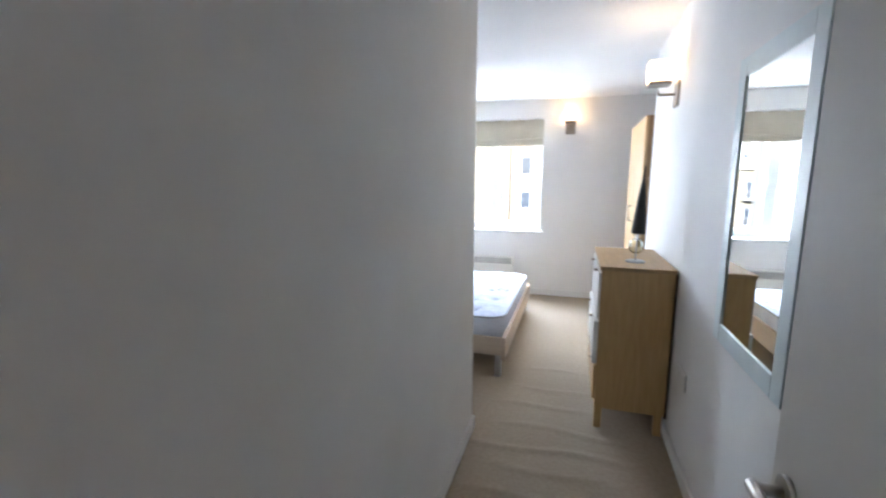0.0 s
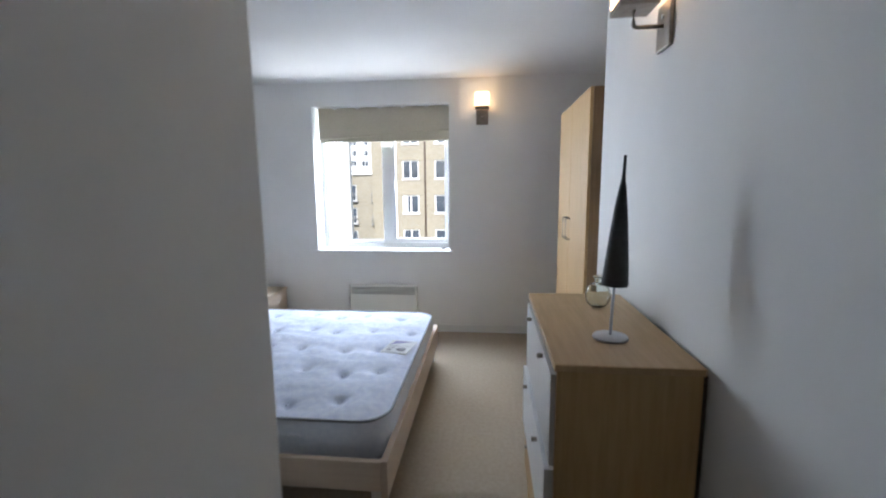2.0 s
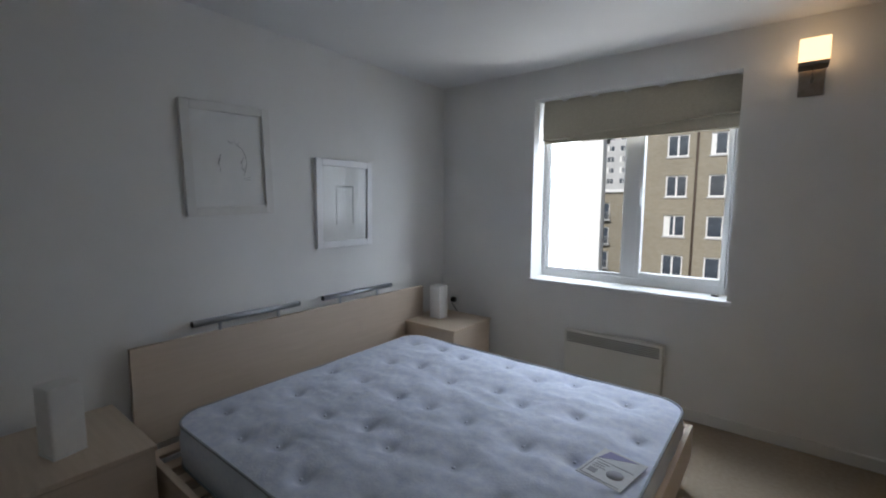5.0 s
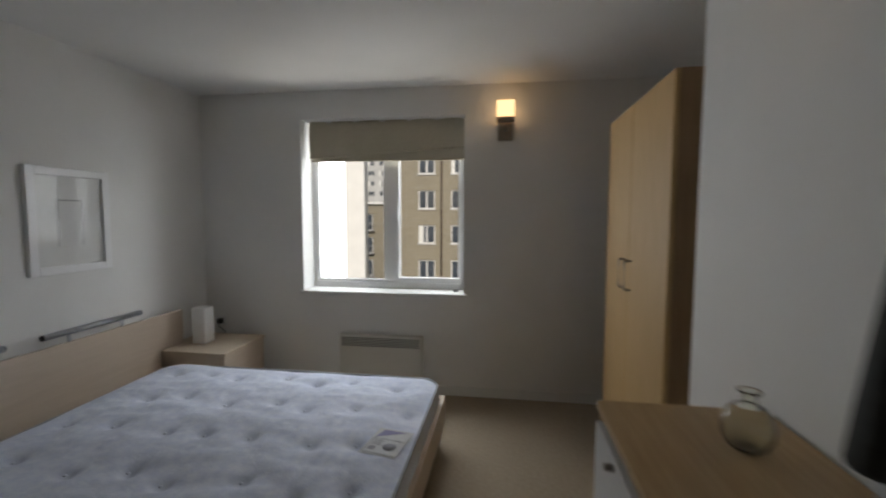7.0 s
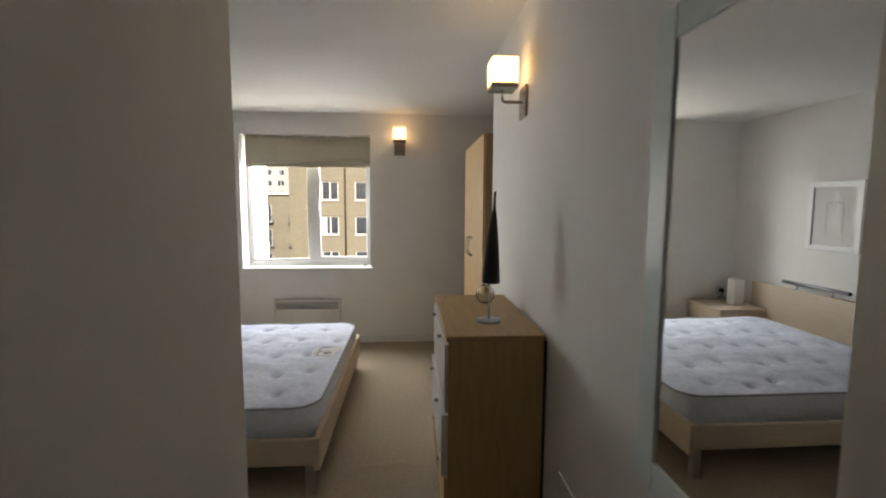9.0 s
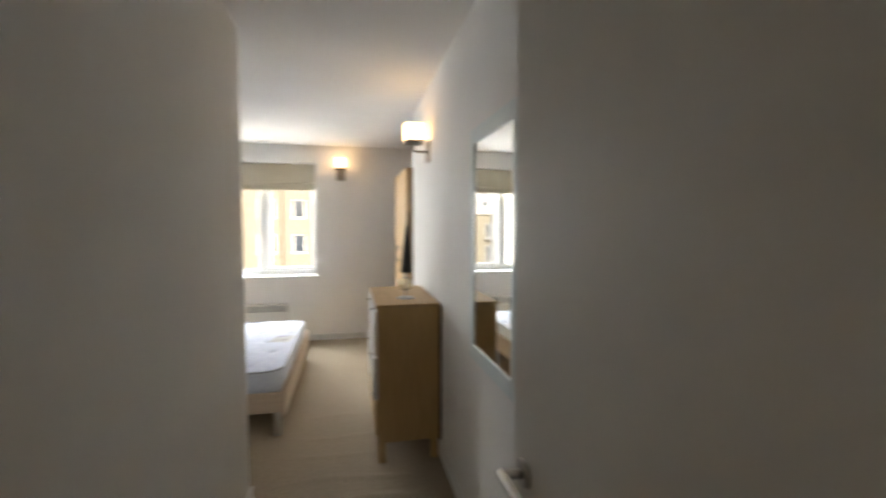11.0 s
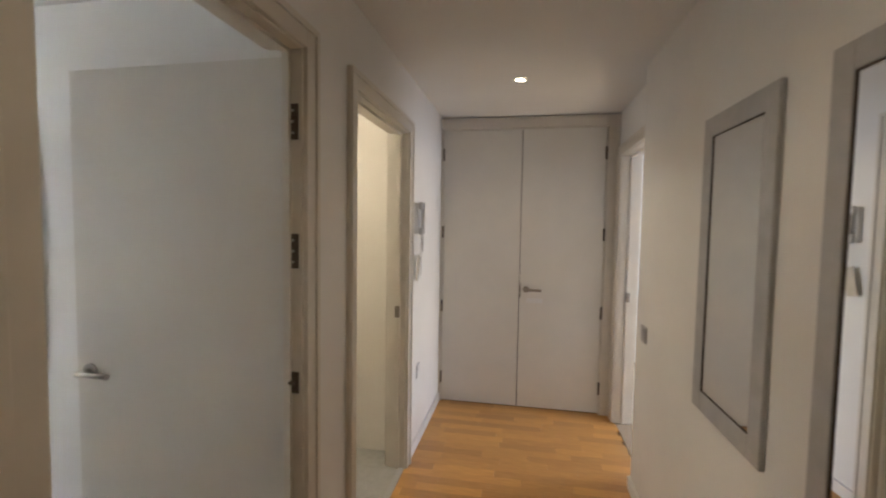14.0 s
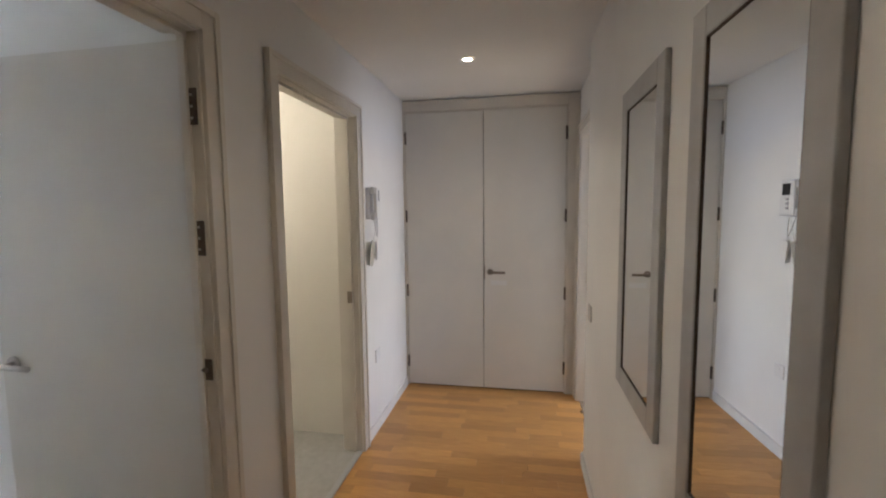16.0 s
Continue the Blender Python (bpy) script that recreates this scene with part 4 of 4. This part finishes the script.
part("string", tube([(0, 0, -0.004), (0.015, -0.008, 0.07), (0.03, -0.01, 0.13)], 0.002, 6), PLASTIC, tg)


def downlight(x, y):
    d = thing("downlight", pose(x, y, H), "lit recessed round ceiling downlight", "downlight", "hall downlights")
    part("bezel", lathe([(0.024, -0.001), (0.043, -0.001), (0.045, -0.004), (0.042, -0.008), (0.025, -0.006)], 28), PLASTIC, d, "white bezel")
    part("bulb", lathe([(0, -0.003), (0.024, -0.003), (0.024, -0.001)], 24), DIODE, d, "glowing lamp face")
    lamp("downlight_beam", "SPOT", pose(x, y, H - 0.012), 1.0, (1.0, 0.80, 0.60), radius=0.025, cone=130)
    return d


# the downlight at x = -1.3 is unseen, added to light the hall's west end
for x in (2.48, 0.55, -1.3):
    downlight(x, -0.178)
lamp("bathroom_lamp", "POINT", pose(1.9, 1.7, 2.28), 3.0, (1.0, 0.88, 0.71), radius=0.08)
bt = thing("bathroom_ceiling_light", pose(1.9, 1.7, H), "plain round opal bathroom ceiling light", "ceiling light")
part("diffuser", lathe([(0, -0.06), (0.07, -0.055), (0.10, -0.03), (0.11, 0)], 28), PLASTIC, bt)

sh = thing("storage_heater", pose(4.9, -1.75, 0.05, 0, 0, 90), "white panel heater on the far wall", "heater")
part("body", box(-0.45, 0.45, 0.012, 0.12, 0.03, 0.70, 0.01), HEATER, sh)
part("foot", box(-0.4, -0.34, 0.02, 0.11, -0.05, 0.03), GREYPLASTIC, sh)
part("foot", box(0.34, 0.4, 0.02, 0.11, -0.05, 0.03), GREYPLASTIC, sh)


# ---- outside ----
solid("ground", box(-3000, 3000, -3000, 3000, BASE - 1, BASE), ASPHALT, "grey asphalt yard and streets below", "ground")
solid("wall_block_below", box(-2.3, 5.2, -4.2, 6.40, BASE, -0.302), RENDERED, "storeys below the flat", "wall")


def facade(name, label, m, w, depth, h, cols, rows, mat, category="building", balcony=False):
    """A block whose front (-y) has real openings. cols: (centre x, width, bars); rows: (sill z, height)."""
    b = thing(name, m, label, category)
    bm = bmesh.new()
    xs = [0.0]
    for cx, cw, _ in cols:
        xs += [cx - cw / 2, cx + cw / 2]
    xs.append(w)
    for i in range(0, len(xs), 2):
        add_box(bm, xs[i], xs[i + 1], 0, 0.3, 0, h)
    for cx, cw, _ in cols:
        z = 0.0
        for sill, hh in rows:
            add_box(bm, cx - cw / 2, cx + cw / 2, 0, 0.3, z, sill)
            z = sill + hh
        add_box(bm, cx - cw / 2, cx + cw / 2, 0, 0.3, z, h)
    add_box(bm, 0, w, 0.3, depth, 0, h)
    part("wall", bm, mat, b)
    part("roof", box(-0.25, w + 0.25, -0.25, depth + 0.25, h, h + 0.35, 0.02), ROOFING if not balcony else RENDERED, b)
    cache = {}
    for cx, cw, bars in cols:
        for sill, hh in rows:
            key = (cw, bars, hh)
            if key not in cache:
                f = 0.09
                rows_ = [(-cw / 2, -cw / 2 + f, 0.08, 0.16, 0, hh), (cw / 2 - f, cw / 2, 0.08, 0.16, 0, hh), (-cw / 2 + f, cw / 2 - f, 0.08, 0.16, 0, f), (-cw / 2 + f, cw / 2 - f, 0.08, 0.16, hh - f, hh)]
                for k in range(bars):
                    x = -cw / 2 + cw * (k + 1) / (bars + 1)
                    rows_.append((x - 0.06, x + 0.06, 0.08, 0.16, f, hh - f))
                cache[key] = (mesh_of("window", boxes(*rows_), PVC), mesh_of("pane", box(-cw / 2 + f, cw / 2 - f, 0.115, 0.125, f, hh - f), DARKGLASS), mesh_of("curtain", boxes((-cw / 2 + f, -cw / 2 + cw * 0.3, 0.10, 0.112, f, hh - f)), PAPER), mesh_of("railing", boxes((-cw / 2 - 0.2, cw / 2 + 0.2, -0.35, -0.31, 0.95, 1.02), *[(-cw / 2 - 0.2 + (cw + 0.4) * q / 8 - 0.02, -cw / 2 - 0.2 + (cw + 0.4) * q / 8 + 0.02, -0.35, -0.31, 0.0, 0.95) for q in range(9)], (-cw / 2 - 0.25, cw / 2 + 0.25, -0.38, 0.0, -0.12, 0.0)), ROOFING), mesh_of("sill", box(-cw / 2 - 0.08, cw / 2 + 0.08, -0.07, -0.002, -0.11, 0.0), CONCRETE))
            ob = new("window", cache[key][0])
            ob.parent, ob.location = b, (cx, 0, sill)
            sl = new("sill", cache[key][4])
            sl.parent = ob
            pn = new("pane", cache[key][1])
            pn.parent = ob
            if random.random() < 0.35:
                cu = new("curtain", cache[key][2])
                cu.parent = ob
            if balcony:
                ra = new("railing", cache[key][3])
                ra.parent, ra.location = b, (cx, 0, sill)
    return b


apt = facade("apartment_building", "yellow brick apartment block with white casement windows", pose(-9.6, 40, BASE), 30, 9, 21,
             [(3.45, 1.45, 1), (6.1, 1.05, 0), (10.0, 1.45, 1), (12.7, 1.05, 0), (17, 1.45, 1), (20, 1.05, 0), (24, 1.45, 1)],
             [(0.7 + 0.02, 1.5), (3.7 - 0.02, 1.6), (6.65 - 0.75, 1.6), (8.95, 1.6), (11.95, 1.6), (14.95, 1.6), (17.9, 1.6)], BRICK)
part("drainpipe", tube([(4.75, -0.09, 0.1), (4.75, -0.09, 20.8)], 0.085, 10), BACKBOARD, apt, "dark drainpipe")
facade("balcony_building", "lower yellow brick block with small iron balconies", pose(-24, 58, BASE), 14, 9, 12.8,
       [(3.2, 1.5, 1), (6.6, 1.5, 1), (10.4, 1.5, 1)], [(0.4, 2.1), (3.4, 2.1), (6.4, 2.1), (9.4, 2.1)], BRICK, balcony=True)
facade("white_building", "bright white rendered building in full sun", pose(-31.06, 23.07, BASE, 0, 0, 17), 23.7, 12, 16.5, [(4, 1.4, 1), (9, 1.4, 1)], [(2, 1.5), (5, 1.5), (8, 1.5), (12, 1.5)], RENDERED)
facade("tower_block", "distant pale concrete tower block", pose(-56, 130, BASE), 26, 16, 52, [(2.5 + 3.5 * i, 2.0, 1) for i in range(7)], [(2 + 3.0 * i, 1.6) for i in range(16)], CONCRETE)


def tree(x, y, z, height, seed):
    rnd = random.Random(seed)
    t = thing("tree", pose(x, y, z), "leafy green tree beyond the roofs", "tree")
    part("trunk", tube([(0, 0, 0), (0.1, 0, height * 0.3), (0.0, 0.1, height * 0.6)], 0.25, 10, radii=[0.28, 0.2, 0.1]), BARK, t)
    bm = bmesh.new()
    for _ in range(5):
        a, e = rnd.uniform(0, 6.28), rnd.uniform(0.5, 1.0)
        tube([(0.05, 0, height * 0.4), (math.cos(a) * height * 0.12, math.sin(a) * height * 0.12, height * (0.5 + 0.1 * e)), (math.cos(a) * height * 0.24, math.sin(a) * height * 0.24, height * (0.62 + 0.2 * e))], 0.06, 6, bm=bm, radii=[0.09, 0.06, 0.02])
    part("limbs", bm, BARK, t)
    verts, faces = [], []
    for _ in range(2600):
        a, b, r = rnd.uniform(0, 6.28), rnd.gauss(0, 0.6), rnd.uniform(0.35, 1.0) ** 0.5
        lump = 1 + 0.25 * math.sin(3 * a + seed) + 0.2 * math.sin(5 * b)
        c = Vector((math.cos(a) * math.cos(b) * r * lump * height * 0.27, math.sin(a) * math.cos(b) * r * lump * height * 0.27, height * 0.7 + math.sin(b) * r * height * 0.27))
        u = Vector((rnd.gauss(0, 1), rnd.gauss(0, 1), rnd.gauss(0, 1))).normalized() * 0.17
        v = u.orthogonal().normalized() * 0.10
        i = len(verts)
        verts += [c - u, c + v, c + u, c - v]
        faces.append((i, i + 1, i + 2, i + 3))
    me = bpy.data.meshes.new("crown")
    me.from_pydata([tuple(p) for p in verts], [], faces)
    me.materials.append(LEAF)
    ob = new("crown", me)
    ob.parent = t


tree(-27, 78, BASE, 16, 3)
tree(-31, 84, BASE, 15, 8)

# ---- hall floor strips, laid across the hall ----
hall = solid("floor_hall", box(-2.0, CX + 0.75, -0.955, 0.484, -0.03, -0.010), OAKBED, "warm oak strip floor laid across the hall", "floor")
STRIP = 0.0715
cuts = {}
rnd = random.Random(11)
xi = CX + 0.02
while xi > -1.99:
    y = SY2 - rnd.uniform(0.0, 0.34)
    while y < 0.484:
        L = rnd.choice((0.30, 0.38, 0.46, 0.54))
        a, b = max(y, -0.955), min(y + L, 0.484)
        if b - a > 0.03:
            key = round(b - a, 3)
            if key not in cuts:
                cuts[key] = mesh_of("strip", box(-STRIP + 0.0006, 0, 0.0004, key - 0.0004, -0.010, 0.0), OAK)
            s = new("strip", cuts[key])
            s.parent, s.location = hall, (xi, a, 0)
        y += L
    xi -= STRIP
